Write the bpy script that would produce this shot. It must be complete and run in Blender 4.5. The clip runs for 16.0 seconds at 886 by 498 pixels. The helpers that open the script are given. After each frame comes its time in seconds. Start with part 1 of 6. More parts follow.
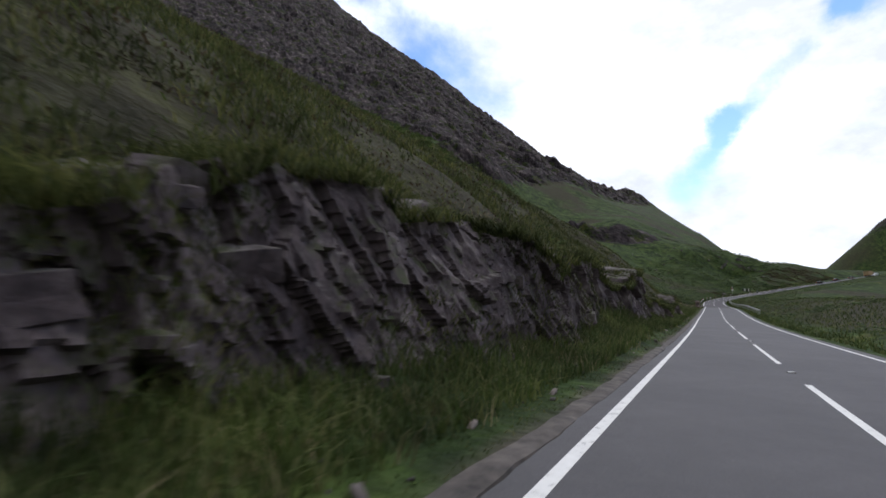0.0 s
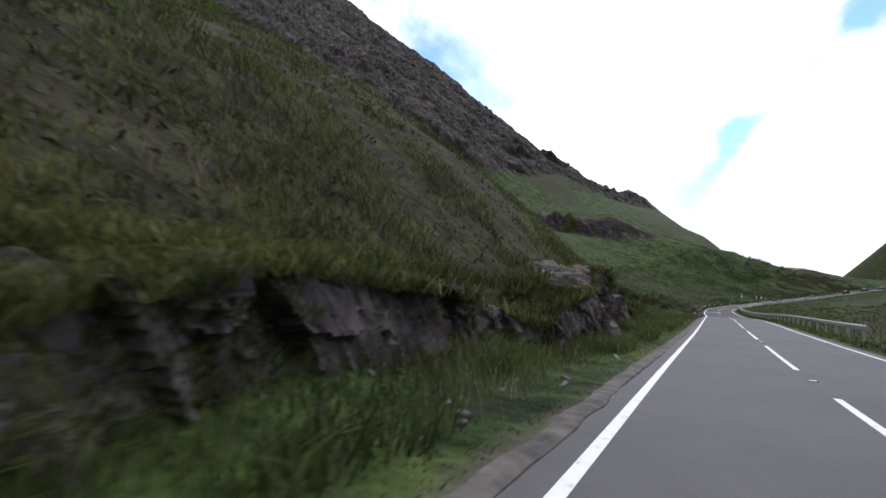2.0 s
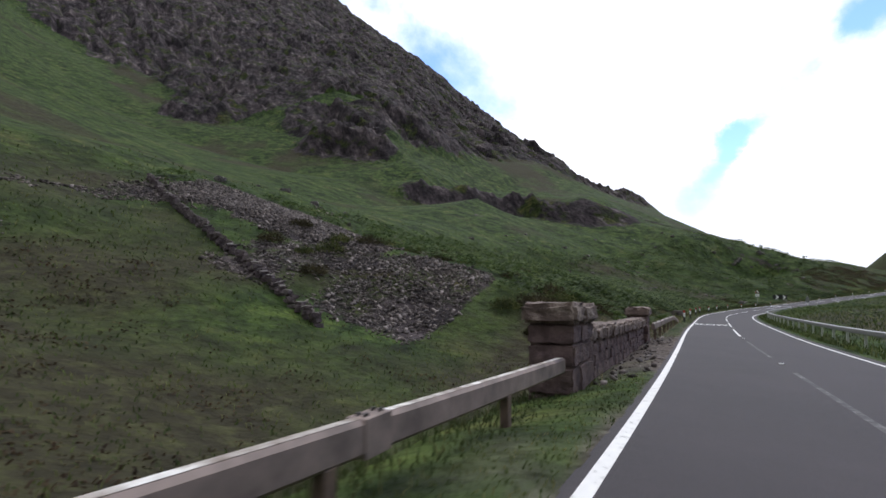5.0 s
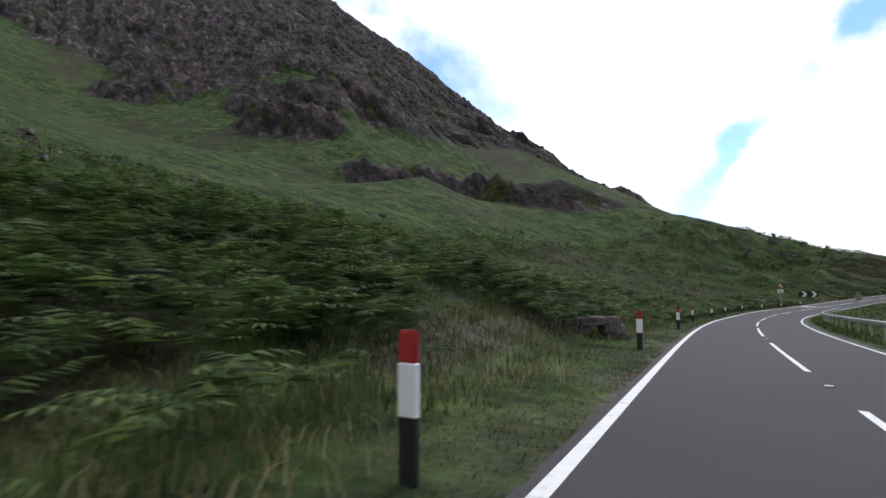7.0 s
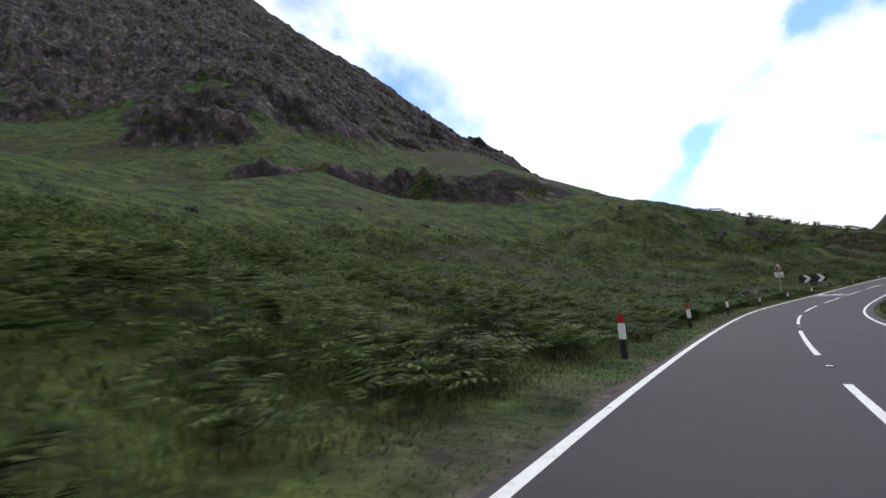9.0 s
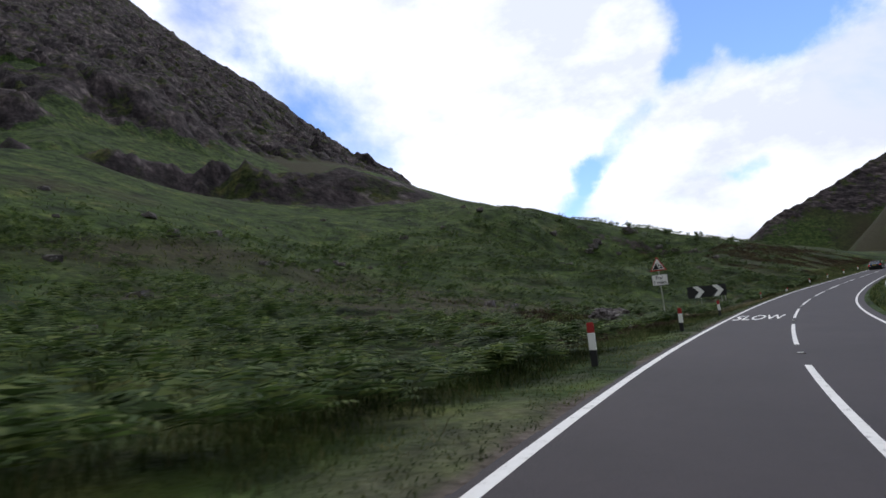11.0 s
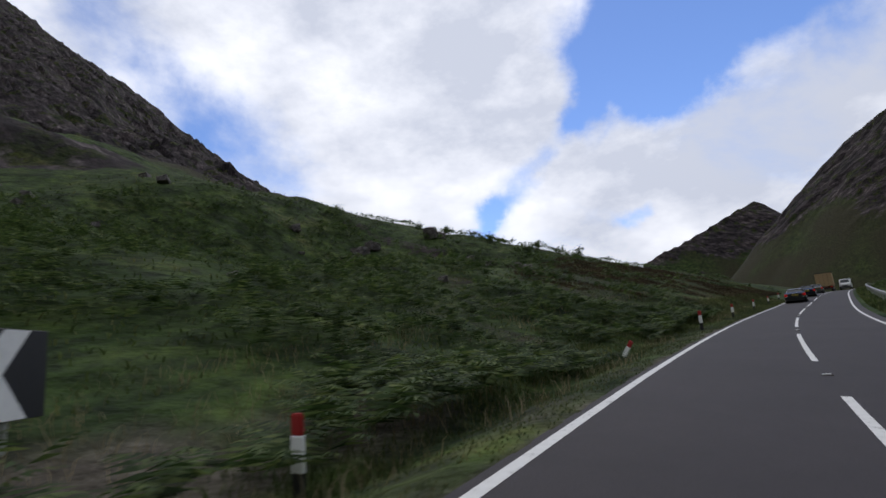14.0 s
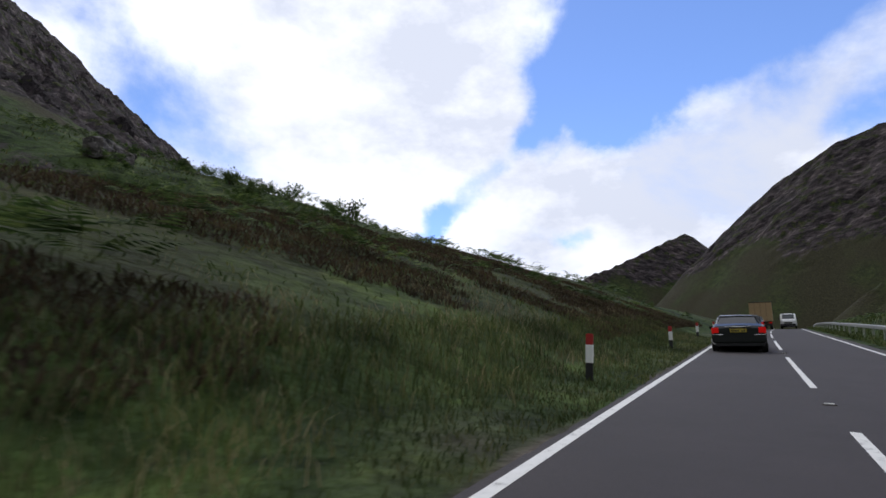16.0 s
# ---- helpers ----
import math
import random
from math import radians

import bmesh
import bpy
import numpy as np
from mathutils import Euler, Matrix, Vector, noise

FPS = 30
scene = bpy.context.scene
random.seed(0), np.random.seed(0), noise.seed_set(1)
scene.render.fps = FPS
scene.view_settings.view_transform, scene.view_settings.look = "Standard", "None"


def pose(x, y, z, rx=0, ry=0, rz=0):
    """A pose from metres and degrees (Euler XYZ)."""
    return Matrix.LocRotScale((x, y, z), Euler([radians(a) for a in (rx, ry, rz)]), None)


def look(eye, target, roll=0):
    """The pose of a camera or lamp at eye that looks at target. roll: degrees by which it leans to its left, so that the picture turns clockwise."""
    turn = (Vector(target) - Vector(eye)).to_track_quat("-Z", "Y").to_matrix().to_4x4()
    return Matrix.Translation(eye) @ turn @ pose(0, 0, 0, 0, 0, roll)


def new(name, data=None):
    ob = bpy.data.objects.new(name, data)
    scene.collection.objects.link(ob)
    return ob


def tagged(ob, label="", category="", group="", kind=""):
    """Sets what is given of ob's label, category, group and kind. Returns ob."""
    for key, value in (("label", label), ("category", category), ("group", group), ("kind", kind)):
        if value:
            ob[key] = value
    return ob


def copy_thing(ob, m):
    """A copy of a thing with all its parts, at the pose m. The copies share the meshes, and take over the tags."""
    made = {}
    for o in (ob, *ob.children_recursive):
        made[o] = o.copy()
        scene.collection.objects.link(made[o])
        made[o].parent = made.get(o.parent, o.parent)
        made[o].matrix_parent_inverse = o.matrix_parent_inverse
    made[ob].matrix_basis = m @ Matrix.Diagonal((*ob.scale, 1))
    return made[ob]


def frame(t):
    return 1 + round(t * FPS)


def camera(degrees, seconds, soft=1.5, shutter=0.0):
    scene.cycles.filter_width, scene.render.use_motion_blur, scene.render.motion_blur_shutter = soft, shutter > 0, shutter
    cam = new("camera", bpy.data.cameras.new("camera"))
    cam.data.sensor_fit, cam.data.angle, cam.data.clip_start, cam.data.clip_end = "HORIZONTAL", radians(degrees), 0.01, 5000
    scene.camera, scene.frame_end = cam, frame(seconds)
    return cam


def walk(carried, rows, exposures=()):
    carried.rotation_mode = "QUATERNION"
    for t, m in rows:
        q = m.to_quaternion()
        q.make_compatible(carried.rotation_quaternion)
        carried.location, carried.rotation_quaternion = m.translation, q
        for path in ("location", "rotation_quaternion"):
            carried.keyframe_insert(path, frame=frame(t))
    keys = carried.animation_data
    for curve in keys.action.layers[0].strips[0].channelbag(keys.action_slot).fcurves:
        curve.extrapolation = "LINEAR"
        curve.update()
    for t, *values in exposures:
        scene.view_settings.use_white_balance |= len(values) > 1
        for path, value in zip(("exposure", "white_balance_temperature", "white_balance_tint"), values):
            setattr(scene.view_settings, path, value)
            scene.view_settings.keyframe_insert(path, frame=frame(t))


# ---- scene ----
cam = camera(79.06, 16.0, soft=1.6, shutter=0.08)
# seconds, eye x y z, then the turn rx ry rz
ROWS = [
    (0.0, -1.51, 0.45, 1.181, 93.35, 1.55, 25.65),
    (0.5, -1.40, 13.92, 0.259, 93.37, 0.75, 25.67),
    (1.0, -1.25, 27.43, -0.586, 93.58, 0.35, 25.77),
    (1.5, -1.21, 40.57, -1.344, 93.33, -0.62, 25.83),
    (2.0, -1.21, 53.61, -2.036, 93.43, -0.50, 25.91),
    (2.5, -1.11, 66.55, -2.643, 93.68, 0.39, 25.88),
    (3.0, -0.94, 79.08, -3.150, 93.92, 0.61, 25.83),
    (3.5, -0.77, 91.32, -3.587, 94.07, 0.68, 25.84),
    (4.0, -0.60, 103.29, -3.966, 94.13, 0.61, 25.92),
    (4.5, -0.41, 115.03, -4.381, 94.13, 0.37, 26.00),
    (5.0, -0.28, 126.59, -4.865, 94.09, -0.06, 26.02),
    (5.5, -0.28, 138.05, -5.379, 94.03, -0.67, 25.91),
    (6.0, -0.38, 149.42, -5.812, 93.96, -1.49, 25.68),
    (6.5, -0.36, 161.75, -6.193, 93.95, -1.50, 25.91),
    (7.0, -0.24, 171.50, -6.459, 94.47, 0.25, 26.11),
    (7.5, -0.12, 180.88, -6.702, 95.39, 2.02, 25.97),
    (8.0, 0.15, 190.37, -6.939, 95.91, 3.34, 25.82),
    (8.5, 0.59, 199.81, -7.172, 96.10, 4.55, 24.95),
    (9.0, 1.34, 209.37, -7.414, 96.31, 4.65, 24.31),
    (9.5, 2.24, 218.71, -7.649, 96.66, 4.98, 22.71),
    (10.0, 3.32, 227.81, -7.849, 97.13, 5.55, 20.17),
    (10.5, 4.59, 236.74, -7.995, 97.65, 5.94, 17.18),
    (11.0, 6.20, 245.53, -8.094, 98.10, 5.77, 14.25),
    (11.5, 8.36, 254.17, -8.157, 98.40, 4.62, 11.90),
    (12.0, 11.03, 262.61, -8.172, 98.54, 2.50, 10.10),
    (12.5, 13.98, 271.16, -8.117, 98.72, 1.70, 8.41),
    (13.0, 17.12, 279.67, -7.996, 98.76, 0.43, 6.84),
    (13.5, 20.71, 288.47, -7.811, 99.64, 2.96, 5.78),
    (14.0, 24.72, 297.35, -7.567, 100.58, 4.97, 3.90),
    (14.5, 29.03, 306.19, -7.261, 100.66, 4.46, 1.88),
    (15.0, 33.60, 314.76, -6.929, 100.80, 3.22, 0.08),
    (15.5, 38.64, 323.73, -6.531, 100.81, 0.68, -1.92),
    (16.0, 43.60, 332.26, -6.103, 100.61, -0.27, -3.24),
]
# the clip's camera stops down as the brighter sky comes into view
EXPOSURES = [(0.0, 0.12), (0.5, 0.24), (1.0, 0.46), (1.5, 0.58), (2.0, 0.52), (3.0, 0.54), (5.5, 0.43), (7.0, 0.42), (9.0, 0.34), (11.5, -0.04), (12.5, -0.12), (13.0, -0.22), (13.5, -0.38), (14.0, -0.4), (14.5, -0.34), (15.0, -0.24), (16.0, -0.12)]
walk(cam, [(t, pose(x, y, z, rx, ry, rz)) for t, x, y, z, rx, ry, rz in ROWS], EXPOSURES)

# ---- world and sun ----
SUN_ELEV, SUN_AZ = 50.0, 8.0
SKY_STRENGTH, CLOUD_LIGHT, SUN_POWER = 0.135, 1.06, 0.8


def compass(az, el):
    """A direction from degrees to the right of +y and degrees up."""
    a, e = radians(az), radians(el)
    return Vector((math.sin(a) * math.cos(e), math.cos(a) * math.cos(e), math.sin(e)))


def make_world():
    w = bpy.data.worlds.new("sky")
    scene.world = w
    w.use_nodes = True
    nt = w.node_tree
    nt.nodes.clear()
    N = nt.nodes.new
    out, bg = N("ShaderNodeOutputWorld"), N("ShaderNodeBackground")
    sky = N("ShaderNodeTexSky")
    sky.sky_type, sky.sun_disc = "NISHITA", False
    sky.sun_elevation, sky.sun_rotation = radians(SUN_ELEV), radians(SUN_AZ)
    sky.altitude, sky.air_density, sky.dust_density, sky.ozone_density = 200, 1.0, 0.05, 3.5
    gain = N("ShaderNodeVectorMath")
    gain.operation = "SCALE"
    gain.inputs["Scale"].default_value = SKY_STRENGTH
    deep = N("ShaderNodeVectorMath")
    deep.operation = "MULTIPLY"
    nt.links.new(sky.outputs[0], deep.inputs[0])
    deep.inputs[1].default_value = (1.0, 1.06, 1.32)
    nt.links.new(deep.outputs[0], gain.inputs[0])
    co = N("ShaderNodeTexCoord")

    def math_node(op, a, b=None, clamp=False):
        n = N("ShaderNodeMath")
        n.operation, n.use_clamp = op, clamp
        for i, v in enumerate((a, b)):
            if v is None:
                continue
            if isinstance(v, (int, float)):
                n.inputs[i].default_value = v
            else:
                nt.links.new(v, n.inputs[i])
        return n.outputs[0]

    def noise_tex(scale, detail, rough, stretch=(1, 1, 1), distort=0.0):
        mp, n = N("ShaderNodeMapping"), N("ShaderNodeTexNoise")
        mp.inputs["Scale"].default_value = stretch
        nt.links.new(co.outputs["Generated"], mp.inputs[0])
        nt.links.new(mp.outputs[0], n.inputs["Vector"])
        n.inputs["Scale"].default_value, n.inputs["Detail"].default_value = scale, detail
        n.inputs["Roughness"].default_value, n.inputs["Distortion"].default_value = rough, distort
        return n.outputs["Fac"]

    # cloud cover: broken cloud with a few clear lanes between the banks
    cover = math_node("MULTIPLY_ADD", noise_tex(2.6, 8, 0.58, (1, 1, 1.6), 0.3), 1.3)
    cover.node.inputs[2].default_value = 0.06
    def streak(value, a0, e0, a1, e1, wide, deep):
        """Takes a soft-edged streak of the sky away from a value."""
        p, q = compass(a0, e0), compass(a1, e1)
        axis, mid = (q - p).normalized(), (p + q) / 2
        half = (q - p).length / 2
        off = N("ShaderNodeVectorMath")
        off.operation = "SUBTRACT"
        nt.links.new(wander, off.inputs[0])
        off.inputs[1].default_value = mid
        along, length = N("ShaderNodeVectorMath"), N("ShaderNodeVectorMath")
        along.operation, length.operation = "DOT_PRODUCT", "LENGTH"
        nt.links.new(off.outputs[0], along.inputs[0])
        along.inputs[1].default_value = axis
        nt.links.new(off.outputs[0], length.inputs[0])
        t = along.outputs["Value"]
        r2 = math_node("SUBTRACT", math_node("POWER", length.outputs["Value"], 2.0), math_node("MULTIPLY", t, t))
        over = math_node("MAXIMUM", math_node("SUBTRACT", math_node("ABSOLUTE", t), half), 0.0)
        d2 = math_node("ADD", r2, math_node("MULTIPLY", over, over))
        g = math_node("EXPONENT", math_node("MULTIPLY", d2, -1.0 / wide ** 2))
        return math_node("SUBTRACT", value, math_node("MULTIPLY", g, deep))

    # the banks' edges wander
    swirl, shift, moved = N("ShaderNodeTexNoise"), N("ShaderNodeVectorMath"), N("ShaderNodeVectorMath")
    nt.links.new(co.outputs["Generated"], swirl.inputs["Vector"])
    swirl.inputs["Scale"].default_value, swirl.inputs["Detail"].default_value, swirl.inputs["Roughness"].default_value = 9.0, 6, 0.6
    shift.operation, moved.operation = "SUBTRACT", "MULTIPLY_ADD"
    nt.links.new(swirl.outputs["Color"], shift.inputs[0])
    shift.inputs[1].default_value = (0.5, 0.5, 0.5)
    nt.links.new(shift.outputs[0], moved.inputs[0])
    moved.inputs[1].default_value = (0.09, 0.09, 0.09)
    nt.links.new(co.outputs["Generated"], moved.inputs[2])
    wander = moved.outputs[0]
    for lane in LANES:
        cover = streak(cover, *lane)
    mask = N("ShaderNodeMapRange")
    mask.interpolation_type = "SMOOTHSTEP"
    nt.links.new(cover, mask.inputs[0])
    mask.inputs[1].default_value, mask.inputs[2].default_value = 0.18, 0.64
    shade = N("ShaderNodeMapRange")
    nt.links.new(noise_tex(3.0, 7, 0.6, (1, 1, 1.8)), shade.inputs[0])
    shade.inputs[1].default_value, shade.inputs[2].default_value = 0.38, 0.62
    tone = N("ShaderNodeMix")
    tone.data_type = "RGBA"
    white = shade.outputs[0]
    for bank_of_grey in GREYS:
        white = streak(white, *bank_of_grey)
    nt.links.new(math_node("MAXIMUM", white, 0.0), tone.inputs["Factor"])
    tone.inputs["A"].default_value = (0.60 * CLOUD_LIGHT, 0.64 * CLOUD_LIGHT, 0.76 * CLOUD_LIGHT, 1)
    tone.inputs["B"].default_value = (1.02 * CLOUD_LIGHT, 1.04 * CLOUD_LIGHT, 1.12 * CLOUD_LIGHT, 1)
    # the cloud glows round the veiled sun and dulls away from it
    facing = N("ShaderNodeVectorMath")
    facing.operation = "DOT_PRODUCT"
    nt.links.new(co.outputs["Generated"], facing.inputs[0])
    facing.inputs[1].default_value = compass(SUN_AZ, SUN_ELEV)
    glow = N("ShaderNodeMapRange")
    glow.interpolation_type = "SMOOTHSTEP"
    nt.links.new(facing.outputs["Value"], glow.inputs[0])
    glow.inputs[1].default_value, glow.inputs[2].default_value = -0.2, 0.95
    glow.inputs[3].default_value, glow.inputs[4].default_value = 0.52, 1.30
    lit = N("ShaderNodeVectorMath")
    lit.operation = "SCALE"
    nt.links.new(tone.outputs["Result"], lit.inputs[0])
    nt.links.new(glow.outputs[0], lit.inputs["Scale"])
    mix = N("ShaderNodeMix")
    mix.data_type = "RGBA"
    nt.links.new(mask.outputs[0], mix.inputs["Factor"])
    nt.links.new(gain.outputs[0], mix.inputs["A"])
    nt.links.new(lit.outputs[0], mix.inputs["B"])
    nt.links.new(mix.outputs["Result"], bg.inputs[0])
    nt.links.new(bg.outputs[0], out.inputs[0])


# clear lanes: from azimuth, elevation to azimuth, elevation, half width, depth
LANES = [(-38, 31, -22, 19, 0.10, 0.34), (-1, 8, 3, 13.5, 0.028, 0.33), (3, 13.5, 9, 19, 0.03, 0.33), (17.5, 27, 36, 30.5, 0.085, 0.85), (21, 23, 26, 24, 0.045, 0.6), (24, 37, 44, 37, 0.13, 0.8), (12.5, 21.5, 15, 24, 0.03, 0.45), (16, 11.5, 19, 12.5, 0.02, 0.35), (42, 19, 48, 20, 0.04, 0.35), (70, 50, 110, 40, 0.15, 0.4)]
# greyer undersides of cloud banks: the same figures
GREYS = [(27, 15.5, 38, 19, 0.075, 0.75), (36, 22, 43, 22, 0.03, 0.35), (16, 17, 22, 15, 0.03, 0.2)]
make_world()
lamp = bpy.data.lights.new("sun", "SUN")
lamp.energy, lamp.angle, lamp.color = SUN_POWER, radians(12), (1.0, 0.96, 0.9)
sun = new("sun", lamp)
sun.matrix_world = look(compass(SUN_AZ, SUN_ELEV) * 100, (0, 0, 0))

# ---- the road's line ----
STEP = 0.5
KNOTS = [-0.0006, -0.001, -0.0012, 0.0001, 0.0001, 0.0002, 0.0002, -0.0012, 0.0001, 0.0003, -0.0003, 0.0003, 0.0011, 0.0013, -0.0001, -0.0021, 0.0003, -0.0009, -0.0026, -0.0028, -0.0034, -0.0028, -0.0067, -0.0065, -0.0025, -0.0033, -0.0039, -0.003, -0.0029, -0.0027, -0.003, -0.0005, -0.0002, -0.0009, -0.0011, -0.0011, -0.0009, -0.0007, -0.0005, -0.0004, -0.0003, -0.0003]
GRADE = [-0.084, -0.067, -0.056, -0.042, -0.031, -0.047, -0.028, -0.024, -0.025, -0.007, 0.016, 0.034, 0.046, 0.057, 0.045, 0.034, 0.027]
BANKING = [0.036, 0.034, 0.04, 0.028, 0.034, 0.043, 0.053, 0.052, 0.048, 0.086, 0.082, 0.087, 0.041, 0.01, 0.005, 0.003, 0.002]
SA = np.arange(-60, 760, STEP)
_k = np.interp(SA, -20 + 12.0 * np.arange(42), KNOTS) * (SA > -20) * (SA < 500)
_g = np.interp(SA, -20 + 30.0 * np.arange(17), GRADE) * np.clip((700 - SA) / 200, 0, 1)
CROSS = np.interp(SA, -20 + 30.0 * np.arange(17), BANKING)
I0 = int(round(60 / STEP))


def total(v):
    c = np.concatenate([[0], np.cumsum((v[1:] + v[:-1]) / 2 * STEP)])
    return c - c[I0]


HEAD = total(_k)
RX, RY, RZ = total(-np.sin(HEAD)), total(np.cos(HEAD)), total(_g)
LEFT, RIGHT, EDGE_L, EDGE_R = 2.52, -2.81, 2.95, -3.25
EDGE_NEW = 2.68


def road_z(s, d):
    """Height of the road's surface, carried on level past its edges."""
    return np.interp(s, SA, RZ) + np.interp(s, SA, CROSS) * np.clip(d, EDGE_R - 0.3, EDGE_L + 0.3)


def plan(s, d):
    h = np.interp(s, SA, HEAD)
    return np.interp(s, SA, RX) - np.cos(h) * d, np.interp(s, SA, RY) - np.sin(h) * d


def station(x, y):
    """The road's s and d nearest to places x, y (arrays)."""
    x, y = np.atleast_1d(x).astype(float), np.atleast_1d(y).astype(float)
    best, where = np.full(x.shape, 1e18), np.zeros(x.shape, int)
    for i in range(0, len(SA), 8):
        q = (x - RX[i]) ** 2 + (y - RY[i]) ** 2
        m = q < best
        best[m], where[m] = q[m], i
    h = HEAD[where]
    dx, dy = x - RX[where], y - RY[where]
    return SA[where] - np.sin(h) * dx + np.cos(h) * dy, -(np.cos(h) * dx + np.sin(h) * dy)


# ---- the lie of the land ----
def fbm(x, y, scale, octaves=4, seed=0.0, ridged=False):
    """Smooth value noise on arrays, in [-1, 1]."""
    tot, amp, norm = np.zeros(np.shape(x)), 1.0, 0.0
    for o in range(octaves):
        u, v = x / scale + 17.3 * o + seed, y / scale - 9.1 * o + seed * 1.7
        iu, iv = np.floor(u), np.floor(v)
        fu, fv = u - iu, v - iv
        fu, fv = fu * fu * (3 - 2 * fu), fv * fv * (3 - 2 * fv)

        def rnd(a, b):
            q = np.sin(a * 127.1 + b * 311.7 + o * 74.7) * 43758.5453
            return (q - np.floor(q)) * 2 - 1
        n = (rnd(iu, iv) * (1 - fu) + rnd(iu + 1, iv) * fu) * (1 - fv) + (rnd(iu, iv + 1) * (1 - fu) + rnd(iu + 1, iv + 1) * fu) * fv
        tot = tot + amp * ((1 - 2 * np.abs(n)) if ridged else n)
        norm += amp
        amp *= 0.5
        scale = scale / 2.03
    return tot / norm


COLS = np.array([2.9, 4.6, 5.8, 7.2, 12, 20, 35, 60, 100, 160])
# station, then the bank's height above the road at each of those offsets
BANK = []


def bank_at(*row):
    BANK.append(row)


bank_at(-40, 0, 0.1, 1.2, 2.8, 7, 13, 22, 37, 64, 110)
bank_at(0, 0, 0.1, 0.6, 2.4, 6.8, 12.5, 22, 37, 64, 110)
bank_at(12, 0, 0.1, 0.6, 3.0, 7.2, 13, 22, 37, 63, 109)
bank_at(16, 0, 0.25, 0.8, 2.3, 6.8, 12.8, 22, 37, 63, 109)
bank_at(22, 0, 0.45, 1.2, 3.1, 7.4, 13.2, 22.3, 37, 62, 108)
bank_at(26.5, 0, 0.6, 1.7, 2.6, 7.2, 13.2, 22.3, 37, 62, 108)
bank_at(31, 0, 0.5, 1.2, 2.8, 7.5, 13.4, 22.3, 37, 62, 108)
bank_at(38, 0, 0.2, 0.7, 3.6, 8, 13.6, 22.3, 37, 62, 108)
bank_at(43, 0, 0.2, 1.0, 1.9, 6.8, 12.8, 22, 36, 62, 108)
bank_at(47, 0, 0.2, 0.7, 2.0, 6.6, 12.6, 21.5, 36, 61, 107)
bank_at(54, 0, 0.2, 0.6, 1.5, 5.6, 11.6, 20, 34, 60, 105)
bank_at(66, 0, 0.1, 0.5, 1.7, 6.6, 12, 20.3, 34, 60, 105)
bank_at(74, 0, 0.1, 0.6, 2.5, 7.8, 13.5, 22, 34.5, 58, 103)
bank_at(84, 0, 0.1, 0.7, 1.8, 7.2, 12.8, 21, 34, 56, 100)
bank_at(95, 0, 0.1, 0.6, 1.5, 5.2, 10.2, 18, 30, 53, 98)
bank_at(118, 0, -0.1, -0.3, -0.5, 0.0, 1.5, 6, 16, 40, 85)
bank_at(140, 0, -0.4, -2.0, -3.0, -3.0, -1.5, 3, 12, 34, 76)
bank_at(152, 0, -0.2, -1.6, -2.6, -2.2, -0.2, 5, 14, 34, 74)
bank_at(168, 0, -0.1, -0.3, -0.1, 1.8, 4.8, 8, 16, 36, 72)
bank_at(185, 0, 0.1, 0.7, 1.5, 3.2, 5.2, 7, 15, 33, 70)
bank_at(215, 0, 0.1, 0.4, 1.1, 2.4, 4.2, 7, 15, 32, 68)
bank_at(250, 0, 0.0, 0.2, 0.4, 1.2, 2.8, 6, 14, 30, 65)
bank_at(278, 0, -0.25, -0.3, -0.3, 0.5, 2.2, 6.0, 15.5, 35, 70)
bank_at(298, 0, -0.5, -0.6, -0.6, 0.5, 2.8, 6.7, 12.7, 35.5, 72)
bank_at(312, 0, -0.4, -0.2, 0.3, 1.8, 4.3, 8.5, 17.1, 31.9, 79.1)
bank_at(340, 0, 0.2, 0.8, 1.4, 3.1, 6, 1.9, 23.6, 42.5, 95.7)
bank_at(374, 0, 0.3, 0.9, 1.5, 3.4, 6.3, 12.4, 21.4, 38.3, 86.6)
bank_at(404, 0, 0.2, 0.8, 1.3, 3.2, 6.2, 10.2, -2, 27.9, 54.3)
bank_at(430, 0, 0.2, 0.7, 1.2, 2.8, 4, -7.2, 2.2, 10, 30)
bank_at(480, 0, 0, 0, 0.2, 0.5, 1, -3.1, -12.5, -0.6, 20)
bank_at(760, 0, 0.0, 0.0, 0.2, 0.5, 1.0, 1.5, 2, 6, 20)


def bank(s, d):
    """Left bank: height above the road, from the table above."""
    st = np.array([r[0] for r in BANK], float)
    tab = np.array([r[1:] for r in BANK], float)
    i = np.clip(np.searchsorted(st, s) - 1, 0, len(st) - 2)
    u = np.clip((s - st[i]) / (st[i + 1] - st[i]), 0, 1)
    u = u * u * (3 - 2 * u)
    j = np.clip(np.searchsorted(COLS, d) - 1, 0, len(COLS) - 2)
    v = np.clip((d - COLS[j]) / (COLS[j + 1] - COLS[j]), 0, 1)
    lo = tab[i, j] * (1 - v) + tab[i, j + 1] * v
    hi = tab[i + 1, j] * (1 - v) + tab[i + 1, j + 1] * v
    return lo * (1 - u) + hi * u


RIGHT_COLS = np.array([-60, -30, -14, -8, -5, -3.2])
RIGHT_H = np.array([1.6, 1.9, 1.7, 0.9, 0.0, 0.0])


def cone(x, y, px, py, top, slope, qx=None, qy=None, qtop=None):
    """A ridge between two summits (or one) that falls at a steady slope."""
    if qx is None:
        return top - slope * np.hypot(x - px, y - py)
    ux, uy = qx - px, qy - py
    t = np.clip(((x - px) * ux + (y - py) * uy) / (ux * ux + uy * uy), 0, 1)
    return top + (qtop - top) * t - slope * np.hypot(x - px - t * ux, y - py - t * uy)


